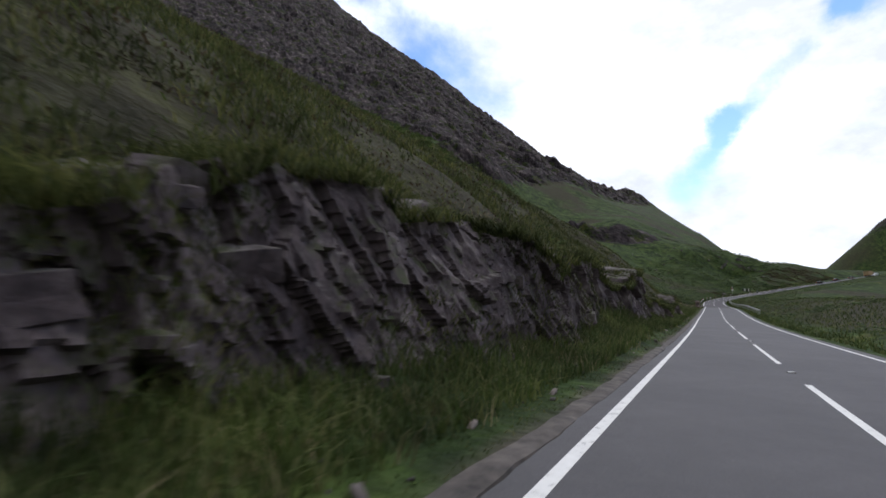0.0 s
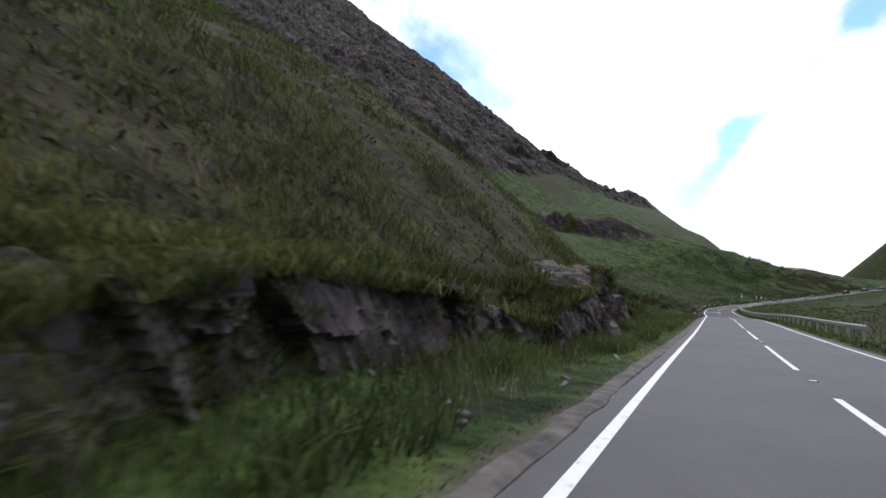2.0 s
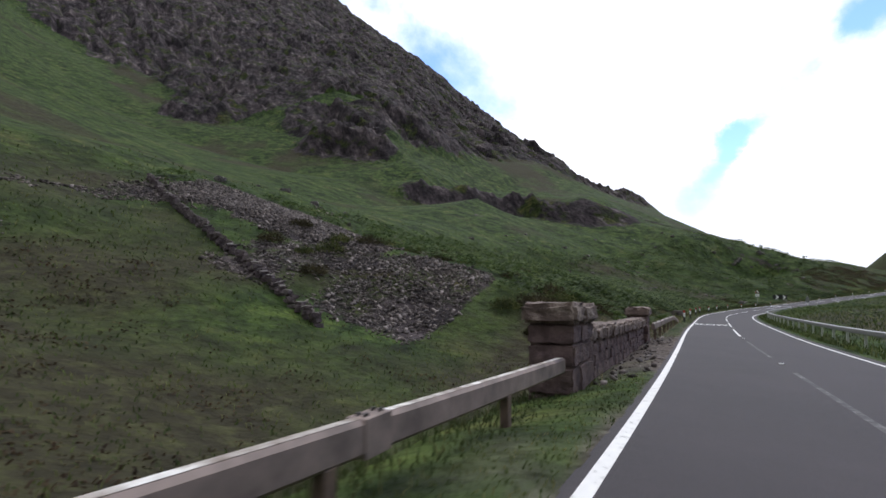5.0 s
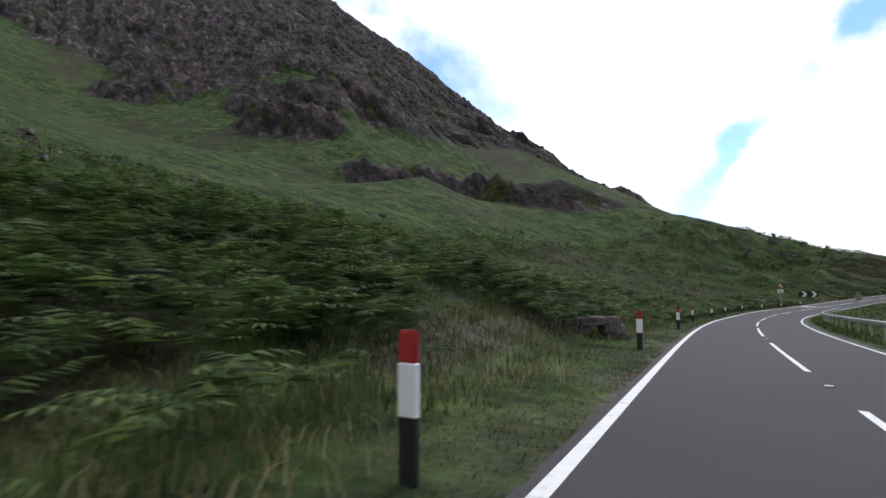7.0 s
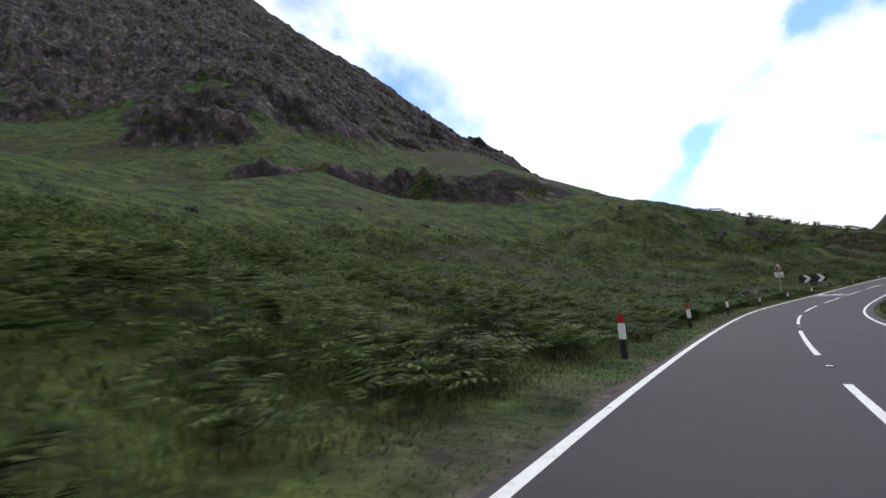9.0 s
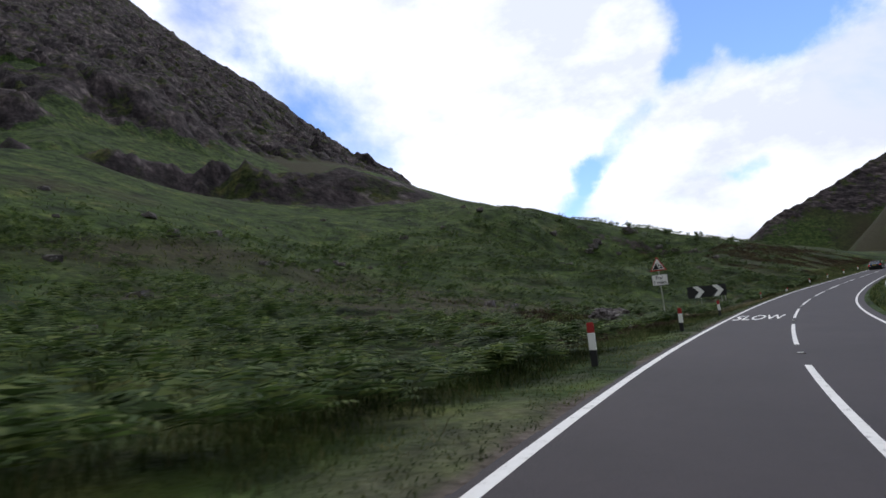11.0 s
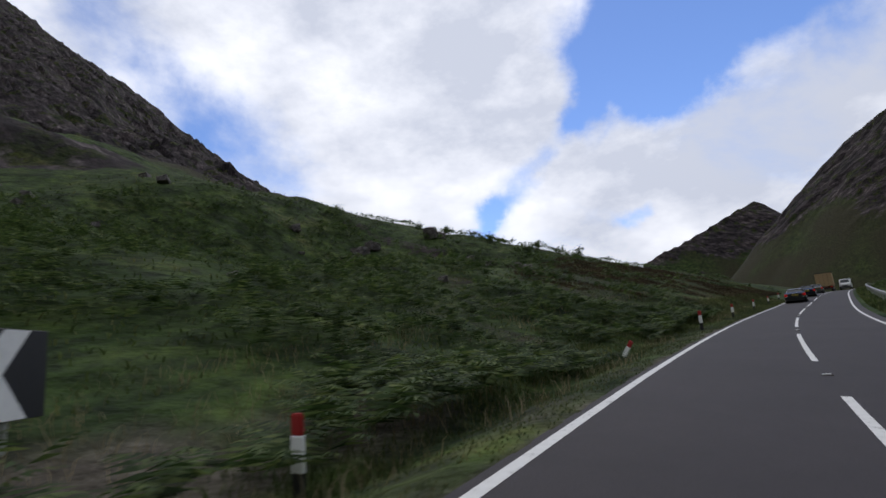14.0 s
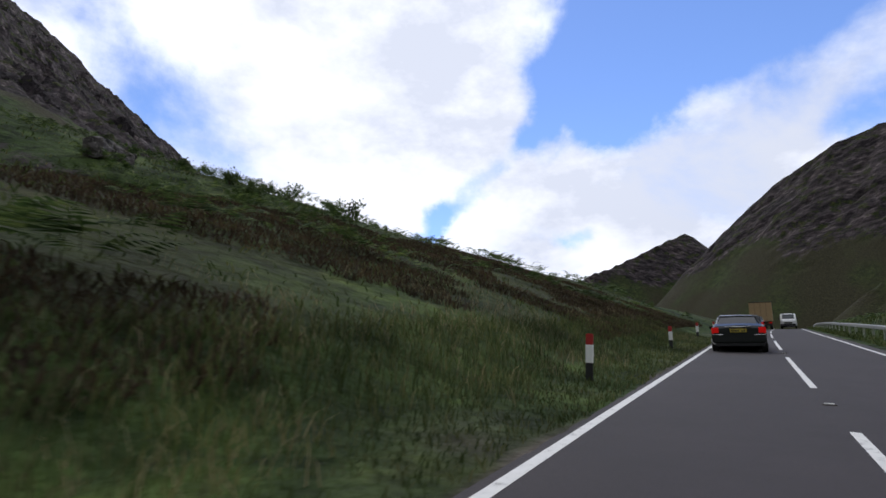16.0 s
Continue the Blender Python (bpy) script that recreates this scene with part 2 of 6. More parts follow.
HILL_W = np.array([-200, 0, 50, 80, 110, 140, 180, 240, 300, 370, 450, 560, 720, 1000.0])
# height of the open hillside
HILL_Y, HILL = [], []


def slope_at(y, *heights):
    """Heights of the hillside at one y, for each of the distances to the west."""
    HILL_Y.append(float(y))
    HILL.append([float(h) for h in heights])


slope_at(-200, -12, 14, 22, 32, 52, 78, 103, 128, 150, 192, 240, 313, 417, 596)
slope_at(0, -29, 6, 17, 31, 51, 66, 83, 109, 149, 186, 240, 306, 408, 592)
slope_at(150, -42, 1, 11, 15, 26, 42, 58, 80, 110, 163, 220, 293, 400, 589)
slope_at(260, -54, -2, 10, 14, 22, 34, 46, 66, 95, 142, 199, 276, 389, 587)
slope_at(320, -65, -1, 14, 30, 28, 42, 50, 69, 94, 134, 186, 263, 380, 587)
slope_at(370, -78, 5, 24, 24, 40, 62, 72, 92, 107, 139, 182, 256, 376, 589)
slope_at(430, -96, 16, 43, 47, 53, 73, 109, 138, 143, 163, 190, 260, 383, 598)
slope_at(540, -121, 26, 59, 73, 91, 101, 115, 165, 199, 215, 239, 303, 416, 627)
slope_at(680, -133, 47, 73, 86, 97, 126, 153, 182, 218, 265, 315, 372, 467, 678)
slope_at(840, -146, 55, 89, 102, 111, 129, 162, 194, 236, 303, 363, 425, 541, 752)
slope_at(1000, -145, 65, 102, 118, 130, 145, 168, 203, 248, 316, 396, 476, 611, 822)
slope_at(1150, -135, 78, 112, 133, 152, 167, 184, 215, 257, 327, 393, 498, 624, 865)
slope_at(1300, -170, 87, 125, 150, 177, 194, 205, 231, 268, 311, 374, 480, 621, 888)
HILL_Y, HILL = np.array(HILL_Y), np.array(HILL)


def hillside(x, y):
    i = np.clip(np.searchsorted(HILL_Y, y) - 1, 0, len(HILL_Y) - 2)
    j = np.clip(np.searchsorted(HILL_W, -x) - 1, 0, len(HILL_W) - 2)
    u = np.clip((y - HILL_Y[i]) / (HILL_Y[i + 1] - HILL_Y[i]), 0, 1)
    v = np.clip((-x - HILL_W[j]) / (HILL_W[j + 1] - HILL_W[j]), 0, 1.6)
    lo = HILL[i, j] * (1 - v) + HILL[i, j + 1] * v
    hi = HILL[i + 1, j] * (1 - v) + HILL[i + 1, j + 1] * v
    return lo * (1 - u) + hi * u


def far_land(x, y):
    """The mountains and the valley floor."""
    hill = hillside(x, y) - np.clip(y - 1300, 0, 1e9) * 0.5
    floor = -10 + np.clip(y - 600, 0, 900) * 0.006 + 2.0 * fbm(x, y, 90, 3, 5.0)
    big = np.maximum(hill, floor)
    peaks = cone(x, y, 541, 1268, 204, 0.95, 312, 1185, 104)
    for (px, py, ph), (qx, qy, qh) in zip(SHOULDER, SHOULDER[1:]):
        peaks = np.maximum(peaks, cone(x, y, px, py, ph, 1.0, qx, qy, qh))
    for (px, py, ph), (qx, qy, qh) in zip(SPUR, SPUR[1:]):
        peaks = np.maximum(peaks, cone(x, y, px, py, ph, 0.9, qx, qy, qh))
    peaks = np.maximum.reduce([
        peaks,
        cone(x, y, 720, 1000, 300, 0.8, 1300, 500, 560),
        cone(x, y, 500, -300, 300, 0.6, 1200, 300, 500),
        cone(x, y, -600, -900, 400, 0.5, 500, -1400, 300),
    ])
    z = np.maximum(big, peaks)
    return z + relief(x, y, peaks > big, z)


def relief(x, y, peak, z):
    """Crags, ribs and gullies on the bare rock, and the low cliffs of the slope."""
    rough = rockiness(x, y, z, peak)
    tame = np.where(peak, 0.5, 1.0) * np.clip(0.45 + np.hypot(x, y - 350) / 900, 0.5, 1.0)
    out = 9 * (fbm(x, y, 150, 5, 1.0, True) - 0.2) + 7 * (fbm(x + 0.3 * y, y, 42, 5, 3.0, True) - 0.2)
    # buttresses: steps that climb the hill, cut by clefts running down it
    step = fbm(x, y, 60, 3, 17.0) * 1.3 + (0.55 * -x + 0.35 * y) / 26
    out = out + 5.0 * (np.clip((step - np.floor(step)) * 2.2, 0, 1) - (step - np.floor(step)))
    across, down = 0.47 * x + 0.88 * y, 0.47 * y - 0.88 * x
    cleft = np.abs(fbm(across, down * 0.2 + 0.1 * across, 22, 4, 28.0))
    out = out - 9.0 * np.clip(1 - cleft / 0.13, 0, 1) + 7.0 * fbm(across, down * 0.3, 18, 5, 29.0, True) + 2.4 * fbm(x, y, 6, 3, 18.0, True)
    out = out * tame * rough
    for x0, y0, x1, y1, high in CRAGS:
        over, face = crag(x, y, x0, y0, x1, y1, high)
        out = out + over * high + min(1, high / 6) * face * (2.4 * fbm(x, y, 9, 4, 23.0, True) + 1.6 * fbm(x, y, 3.5, 3, 24.0, True))
    return out


# ridges across the valley: the round-shouldered mountain and the dark spur before it
SHOULDER = [(483, 1029, 150), (509, 1025, 172), (523, 1015, 200), (535, 1007, 219), (566, 983, 242), (590, 963, 262), (640, 930, 282), (800, 800, 330)]
SPUR = [(390, 720, 40), (450, 700, 85), (560, 640, 130)]


# low cliffs on the grass slope: from x, y to x, y and their height
CRAGS = [(-126, 326, -56, 364, 11), (-80, 351, -20, 376, 11), (-34, 392, 10, 374, 1.4), (0, 376, 40, 358, 1.0), (-206, 352, -140, 366, 13), (-318, 350, -266, 366, 12)]


def crag(x, y, x0, y0, x1, y1, high):
    """How far over a cliff's edge a place lies (0 below, 1 above, easing off uphill), and how near its face."""
    ux, uy = x1 - x0, y1 - y0
    n = math.hypot(ux, uy)
    ux, uy = ux / n, uy / n
    t = ((x - x0) * ux + (y - y0) * uy) / n
    side = (x - x0) * -uy + (y - y0) * ux + min(6, 0.6 * high + 1) * fbm(x, y, 22, 5, 14.0)
    ends = np.clip(t / 0.2, 0, 1) * np.clip((1 - t) / 0.2, 0, 1)
    k, j = (0.62 * high + 1) / 4, (0.3 * high + 1) / 4
    rise = np.clip((side + 2 * k) / (4 * k), 0, 1) * (0.75 + 0.6 * fbm(x, y, 16, 3, 25.0))
    back = np.clip(1 - (side - 4 * k) / (45 * j), 0, 1)
    return rise * back * ends, ends * np.exp(-((side - 1 * k) / (5 * k)) ** 2)


# the foot of the bare rock, from the west round to the far ridge
ROCK_FOOT = [(-1500, 150), (-640, 340), (-400, 398), (-318, 362), (-268, 372), (-252, 400), (-240, 376), (-196, 352), (-168, 352), (-150, 400), (-140, 446), (-134, 520), (-122, 600), (-112, 720), (-100, 900), (-90, 1400)]


def rockiness(x, y, z=None, peak=None):
    """Share of bare rock at a place, 0 to 1."""
    gap, side = np.full(np.shape(x), 1e9), np.zeros(np.shape(x))
    for (x0, y0), (x1, y1) in zip(ROCK_FOOT, ROCK_FOOT[1:]):
        ux, uy = x1 - x0, y1 - y0
        t = np.clip(((x - x0) * ux + (y - y0) * uy) / (ux * ux + uy * uy), 0, 1)
        q = np.hypot(x - x0 - t * ux, y - y0 - t * uy)
        closer = q < gap
        side = np.where(closer, np.sign((y - y0) * ux - (x - x0) * uy), side)
        gap = np.minimum(gap, q)
    over = gap * side
    r = np.clip((over + 14 * fbm(x, y, 30, 4, 12.0) + np.clip(over / 250, 0, 1) * 60 * fbm(x, y, 80, 4, 13.0)) / 14 + 0.3, 0, 1)
    tongue = np.clip(fbm(x, y, 60, 4, 21.0) * 3 - 0.75, 0, 1) * np.clip((190 - over) / 90, 0, 1)
    r = r * (1 - 0.75 * tongue)
    if peak is not None:
        r = np.where(peak, np.clip((z - 60) / 60 + 1.5 * fbm(x, y, 90, 5, 15.0), 0, 1), r)
    return r


def land(x, y, s=None, d=None):
    """Height of the ground at places x, y."""
    if s is None:
        s, d = station(x, y)
    x, y, s, d = np.broadcast_arrays(np.asarray(x, float), np.asarray(y, float), np.asarray(s, float), np.asarray(d, float))
    zr = road_z(s, d)
    near = np.where(d > 0, bank(s, d), np.interp(d, RIGHT_COLS, RIGHT_H))
    soft = np.clip((np.abs(d) - 4) / 10, 0, 1)
    near = near + soft * (0.5 * fbm(x, y, 7, 4, 4.0) + 0.9 * fbm(x, y, 23, 3, 6.0)) * np.clip(np.abs(d) / 25, 0.35, 1.6)
    near = near + 0.07 * np.clip((np.abs(d) - 3.3), 0, 1) * fbm(x, y, 1.3, 3, 9.0)
    near = near + zr
    m = (y > 320) & (y < 430) & (x < 60)
    if m.any():
        near = near.copy()
        for c in CRAGS[2:4]:
            over, face = crag(x[m], y[m], *c)
            near[m] += over * c[4] + 0.4 * face * fbm(x[m], y[m], 4, 3, 23.0, True)
    reach = np.interp(s, [120, 290, 345], [55, 55, 110])
    wl = np.clip((d - 45) / reach, 0, 1)
    wr = np.clip((-d - 25) / 35, 0, 1)
    w = np.maximum(wl * wl * (3 - 2 * wl), wr)
    end = np.clip((s - 520) / 150, 0, 1) + np.clip((-s - 30) / 25, 0, 1)
    w = np.clip(w + end, 0, 1)
    far = np.zeros(x.shape)
    m = w > 0
    if m.any():
        far[m] = far_land(x[m], y[m])
    z = near * (1 - w) + far * w
    under = (d < np.where(s < 128, EDGE_L, EDGE_NEW) - 0.08) & (d > EDGE_R + 0.08) & (s < 690)
    return np.where(under, zr - 0.12, z)


# ---- materials ----
def material(name, build, rough=0.9, metal=0.0):
    m = bpy.data.materials.new(name)
    m.use_nodes = True
    nt = m.node_tree
    b = nt.nodes["Principled BSDF"]
    b.inputs["Roughness"].default_value, b.inputs["Metallic"].default_value = rough, metal
    build(nt, b)
    return m


def tex(nt, scale, detail=5, rough=0.55, turn=0.0, stretch=(1, 1, 1)):
    co, mp, n = nt.nodes.new("ShaderNodeTexCoord"), nt.nodes.new("ShaderNodeMapping"), nt.nodes.new("ShaderNodeTexNoise")
    mp.inputs["Scale"].default_value = stretch
    place = co.outputs["Object"]
    if turn:
        spin = nt.nodes.new("ShaderNodeMapping")
        spin.inputs["Rotation"].default_value = (0, 0, radians(turn))
        nt.links.new(place, spin.inputs[0])
        place = spin.outputs[0]
    nt.links.new(place, mp.inputs[0])
    nt.links.new(mp.outputs[0], n.inputs["Vector"])
    n.inputs["Scale"].default_value, n.inputs["Detail"].default_value, n.inputs["Roughness"].default_value = scale, detail, rough
    return n.outputs["Fac"]


def ramp(nt, fac, stops):
    r = nt.nodes.new("ShaderNodeValToRGB")
    el = r.color_ramp.elements
    while len(el) < len(stops):
        el.new(0.5)
    for e, (p, c) in zip(el, stops):
        e.position, e.color = p, (*c, 1)
    nt.links.new(fac, r.inputs[0])
    return r.outputs[0]


def blend(nt, fac, a, b, mode="MIX"):
    n = nt.nodes.new("ShaderNodeMix")
    n.data_type, n.blend_type = "RGBA", mode
    for key, v in (("Factor", fac), ("A", a), ("B", b)):
        if isinstance(v, (int, float)):
            n.inputs[key].default_value = v
        elif isinstance(v, tuple):
            n.inputs[key].default_value = (*v, 1)
        else:
            nt.links.new(v, n.inputs[key])
    return n.outputs["Result"]


def bump(nt, b, fac, strength, dist):
    n = nt.nodes.new("ShaderNodeBump")
    n.inputs["Strength"].default_value, n.inputs["Distance"].default_value = strength, dist
    nt.links.new(fac, n.inputs["Height"])
    nt.links.new(n.outputs[0], b.inputs["Normal"])


def span(nt, v, lo, hi):
    n = nt.nodes.new("ShaderNodeMapRange")
    n.inputs[1].default_value, n.inputs[2].default_value = lo, hi
    nt.links.new(v, n.inputs[0])
    return n.outputs[0]


def zone(nt, name):
    n = nt.nodes.new("ShaderNodeAttribute")
    n.attribute_name = name
    return n.outputs["Fac"]


def mat_land(nt, b):
    grass = ramp(nt, tex(nt, 0.16, 8, 0.66), [(0.30, (0.015, 0.026, 0.009)), (0.44, (0.029, 0.053, 0.015)), (0.56, (0.046, 0.074, 0.022)), (0.72, (0.084, 0.088, 0.037))])
    clump = ramp(nt, tex(nt, 0.75, 5, 0.7), [(0.36, (0.36, 0.40, 0.38)), (0.5, (0.95, 0.95, 0.9)), (0.64, (1.5, 1.42, 1.2))])
    mottle = ramp(nt, tex(nt, 0.24, 6, 0.62), [(0.38, (0.5, 0.54, 0.52)), (0.5, (1.0, 1.0, 0.96)), (0.62, (1.3, 1.22, 1.1))])
    clump = blend(nt, 1.0, clump, mottle, "MULTIPLY")
    fine = ramp(nt, tex(nt, 3.1, 6, 0.7), [(0.3, (0.55, 0.55, 0.5)), (0.7, (1.35, 1.35, 1.2))])
    grass = blend(nt, 1.0, blend(nt, 1.0, grass, clump, "MULTIPLY"), fine, "MULTIPLY")
    heath = ramp(nt, tex(nt, 0.9, 8, 0.72), [(0.3, (0.017, 0.015, 0.009)), (0.5, (0.035, 0.032, 0.017)), (0.6, (0.052, 0.053, 0.022)), (0.75, (0.085, 0.082, 0.04))])
    soil = ramp(nt, tex(nt, 3.0, 8, 0.72), [(0.3, (0.04, 0.031, 0.027)), (0.52, (0.095, 0.077, 0.065)), (0.72, (0.19, 0.162, 0.138))])
    # ribs of rock run down the hill, with dark cracks, pale faces and turf on the ledges
    rock = ramp(nt, tex(nt, 0.22, 6, 0.62, 28, (0.34, 1.0, 0.5)), [(0.34, (0.012, 0.010, 0.010)), (0.45, (0.028, 0.024, 0.025)), (0.56, (0.054, 0.046, 0.047)), (0.68, (0.135, 0.121, 0.118))])
    near_rock = ramp(nt, tex(nt, 0.9, 5, 0.6, 28, (0.4, 1.0, 0.5)), [(0.36, (0.6, 0.59, 0.6)), (0.5, (0.95, 0.93, 0.93)), (0.64, (1.32, 1.29, 1.27))])
    rock = blend(nt, 1.0, rock, near_rock, "MULTIPLY")
    broad = ramp(nt, tex(nt, 0.035, 7, 0.62, 28, (0.6, 1.0, 1.0)), [(0.36, (0.5, 0.48, 0.5)), (0.5, (0.95, 0.9, 0.92)), (0.64, (1.5, 1.42, 1.36))])
    rock = blend(nt, 1.0, rock, broad, "MULTIPLY")
    turf = blend(nt, 1.0, grass, (0.85, 0.66, 0.72), "MULTIPLY")
    rock = blend(nt, span(nt, tex(nt, 0.075, 8, 0.66), 0.53, 0.60), rock, turf)
    ground = blend(nt, span(nt, zone(nt, "heath"), 0.35, 0.6), grass, heath)
    ground = blend(nt, zone(nt, "soil"), ground, soil)
    edge = nt.nodes.new("ShaderNodeMath")
    edge.operation = "ADD"
    nt.links.new(zone(nt, "rock"), edge.inputs[0])
    nt.links.new(span(nt, tex(nt, 0.16, 11, 0.8), 0.2, 0.8), edge.inputs[1])
    nt.links.new(blend(nt, span(nt, edge.outputs[0], 0.86, 0.98), ground, rock), b.inputs["Base Color"])
    bump(nt, b, tex(nt, 0.5, 6, 0.6), 0.8, 0.9)


def mat_tarmac(lo, hi):
    def build(nt, b):
        base = ramp(nt, tex(nt, 60, 3), [(0.3, lo), (0.7, hi)])
        patch = ramp(nt, tex(nt, 0.35, 5), [(0.35, (0.82, 0.82, 0.82)), (0.7, (1.12, 1.1, 1.1))])
        grime = ramp(nt, tex(nt, 2.5, 6, 0.7), [(0.3, (0.86, 0.86, 0.86)), (0.7, (1.06, 1.06, 1.06))])
        c = blend(nt, 1.0, base, patch, "MULTIPLY")
        nt.links.new(blend(nt, 1.0, c, grime, "MULTIPLY"), b.inputs["Base Color"])
        bump(nt, b, tex(nt, 120, 2), 0.25, 0.01)
    return build


def mat_paint(nt, b):
    c = ramp(nt, tex(nt, 9, 6, 0.7), [(0.30, (0.25, 0.24, 0.23)), (0.42, (0.68, 0.67, 0.64)), (0.8, (0.8, 0.79, 0.76))])
    nt.links.new(c, b.inputs["Base Color"])


LAND = material("moor_grass_and_rock", mat_land, 0.95)
LAND.node_tree.nodes["Principled BSDF"].inputs["Specular IOR Level"].default_value = 0.15
OLD_TARMAC = material("worn_tarmac", mat_tarmac((0.055, 0.052, 0.056), (0.095, 0.09, 0.095)), 0.8)
TARMAC = material("dark_tarmac", mat_tarmac((0.023, 0.0185, 0.0205), (0.044, 0.036, 0.0395)), 0.85)
PAINT = material("road_paint", mat_paint, 0.7)


def mesh_of(name, verts, faces, mat, smooth=False):
    me = bpy.data.meshes.new(name)
    me.from_pydata([tuple(v) for v in verts], [], faces)
    me.materials.append(mat)
    if smooth:
        me.polygons.foreach_set("use_smooth", [True] * len(me.polygons))
    me.update()
    return new(name, me)


def sheet(name, verts, n, m, mat, wrap=False, smooth=True):
    """A grid of n rows and m columns of points as one mesh of quads."""
    i = np.arange(n - 1)[:, None]
    j = np.arange(m if wrap else m - 1)[None]
    k = (j + 1) % m
    q = np.stack([i * m + j, (i + 1) * m + j, (i + 1) * m + k, i * m + k], -1).reshape(-1).astype(np.int32)
    me = bpy.data.meshes.new(name)
    me.vertices.add(len(verts))
    me.vertices.foreach_set("co", np.asarray(verts, np.float32).ravel())
    me.loops.add(len(q))
    me.loops.foreach_set("vertex_index", q)
    me.polygons.add(len(q) // 4)
    me.polygons.foreach_set("loop_start", np.arange(0, len(q), 4, dtype=np.int32))
    me.polygons.foreach_set("use_smooth", np.full(len(q) // 4, smooth))
    me.materials.append(mat)
    me.update(calc_edges=True)
    return new(name, me)


def grid_faces(n, m, wrap=False):
    return [(i * m + j, (i + 1) * m + j, (i + 1) * m + (j + 1) % m, i * m + (j + 1) % m) for i in range(n - 1) for j in range(m if wrap else m - 1)]


def scree_share(x, y, s, d):
    """How thickly scree lies: two tongues down the slope beyond the bridge."""
    upper = np.exp(-(((s - 173 - 0.35 * (d - 35)) / 15) ** 2)) * np.clip((d - 24) / 6, 0, 1) * np.clip((66 - d) / 16, 0, 1)
    lower = np.exp(-(((s - 162) / 7.5) ** 2)) * np.clip((d - 15.5) / 2, 0, 1) * np.clip((27 - d) / 4, 0, 1)
    return np.clip(np.maximum(upper, lower) * 1.3 + 0.9 * fbm(x, y, 10, 4, 31.0) - 0.45, 0, 1)


def paint_zones(ob, x, y, s, d, near):
    """Where heather, bare soil and rock lie, with cloud shade on far peaks, stored with the ground's points."""
    peak = far_land(x, y) if not near else None
    rock = rockiness(x, y)
    if not near:
        rock = np.maximum(rock, np.where(x > 180, np.clip((peak - 60) / 60 + 1.5 * fbm(x, y, 90, 5, 15.0), 0, 1), 0))
    for c in CRAGS:
        rock = np.maximum(rock, (0.95 if c[4] > 3 else 0.45) * crag(x, y, *c)[1])
    if near:
        scree = scree_share(x, y, s, d)
        rock = np.maximum(rock, np.clip(scree * 1.6, 0, 1))
    heath = 0.5 + 0.75 * fbm(x, y, 26, 4, 33.0) + 0.22 * np.exp(-((s - 35) / 50) ** 2) + 0.4 * np.exp(-((s - 88) / 22) ** 2) - 0.35 * np.exp(-((s - 220) / 40) ** 2) + 0.1 * np.exp(-((s - 365) / 25) ** 2)
    heath = heath + np.clip((14 - d) / 5, 0, 1) * (0.6 * np.exp(-((s - 272) / 12) ** 2) + 0.35 * np.exp(-((s - 160) / 10) ** 2))
    # ground turns darker in the gaps between the bracken clumps
    heath = heath - 0.55 * np.exp(-((s - 318) / 24) ** 2) - 0.5 * fbm(x, y, 2.6, 2, 64.0) * ((s > 170) & (s < 335) & (d > 0) & (d < 30))
    heath = np.clip(heath - 0.1, 0, 1) * np.clip((np.abs(d) - 4.6) / 2, 0, 1)
    soil = np.clip((2.82 + 0.35 * (s < 115) - d + 0.3 * fbm(x, y, 1.5, 3, 61.0)) / 0.25, 0, 1) * (d > 0) + np.exp(-((s - 146) / 7) ** 4) * np.clip((4.4 - d) / 0.4, 0, 1) * (d > 0)
    worn = np.exp(-((s - 161) / 13) ** 4) * np.clip((8 - d) / 3, 0, 1) + 0.8 * np.exp(-((s - 184) / 9) ** 4) * np.clip((7 - d) / 1.5, 0, 1) * np.clip((d - 4.4) / 1, 0, 1) + 1.6 * np.exp(-((s - 297) / 12) ** 4) * np.clip((9.5 - d) / 3, 0, 1) * np.clip((d - 4.6) / 1, 0, 1)
    soil = soil + (d > 3.4) * np.clip(worn * (1.2 + 2.2 * fbm(x, y, 2.6, 4, 62.0)) - 0.35, 0, 0.85)
    # cloud shadow on the far peaks, put into their colour as extra heath
    if not near:
        heath = np.where(x > 180, 0.46 + 0.4 * fbm(x, y, 60, 4, 27.0), heath)
    soil = soil + (d > 2.6) * (s > 115) * np.clip((4.4 - d) / 1.2, 0, 1) * np.clip(0.12 + 0.8 * fbm(x, y, 1.7, 3, 66.0), 0, 0.45)
    for key, v in (("rock", rock), ("heath", heath), ("soil", np.clip(soil, 0, 1) * near)):
        at = ob.data.attributes.new(key, "FLOAT", "POINT")
        at.data.foreach_set("value", np.asarray(v, np.float32))


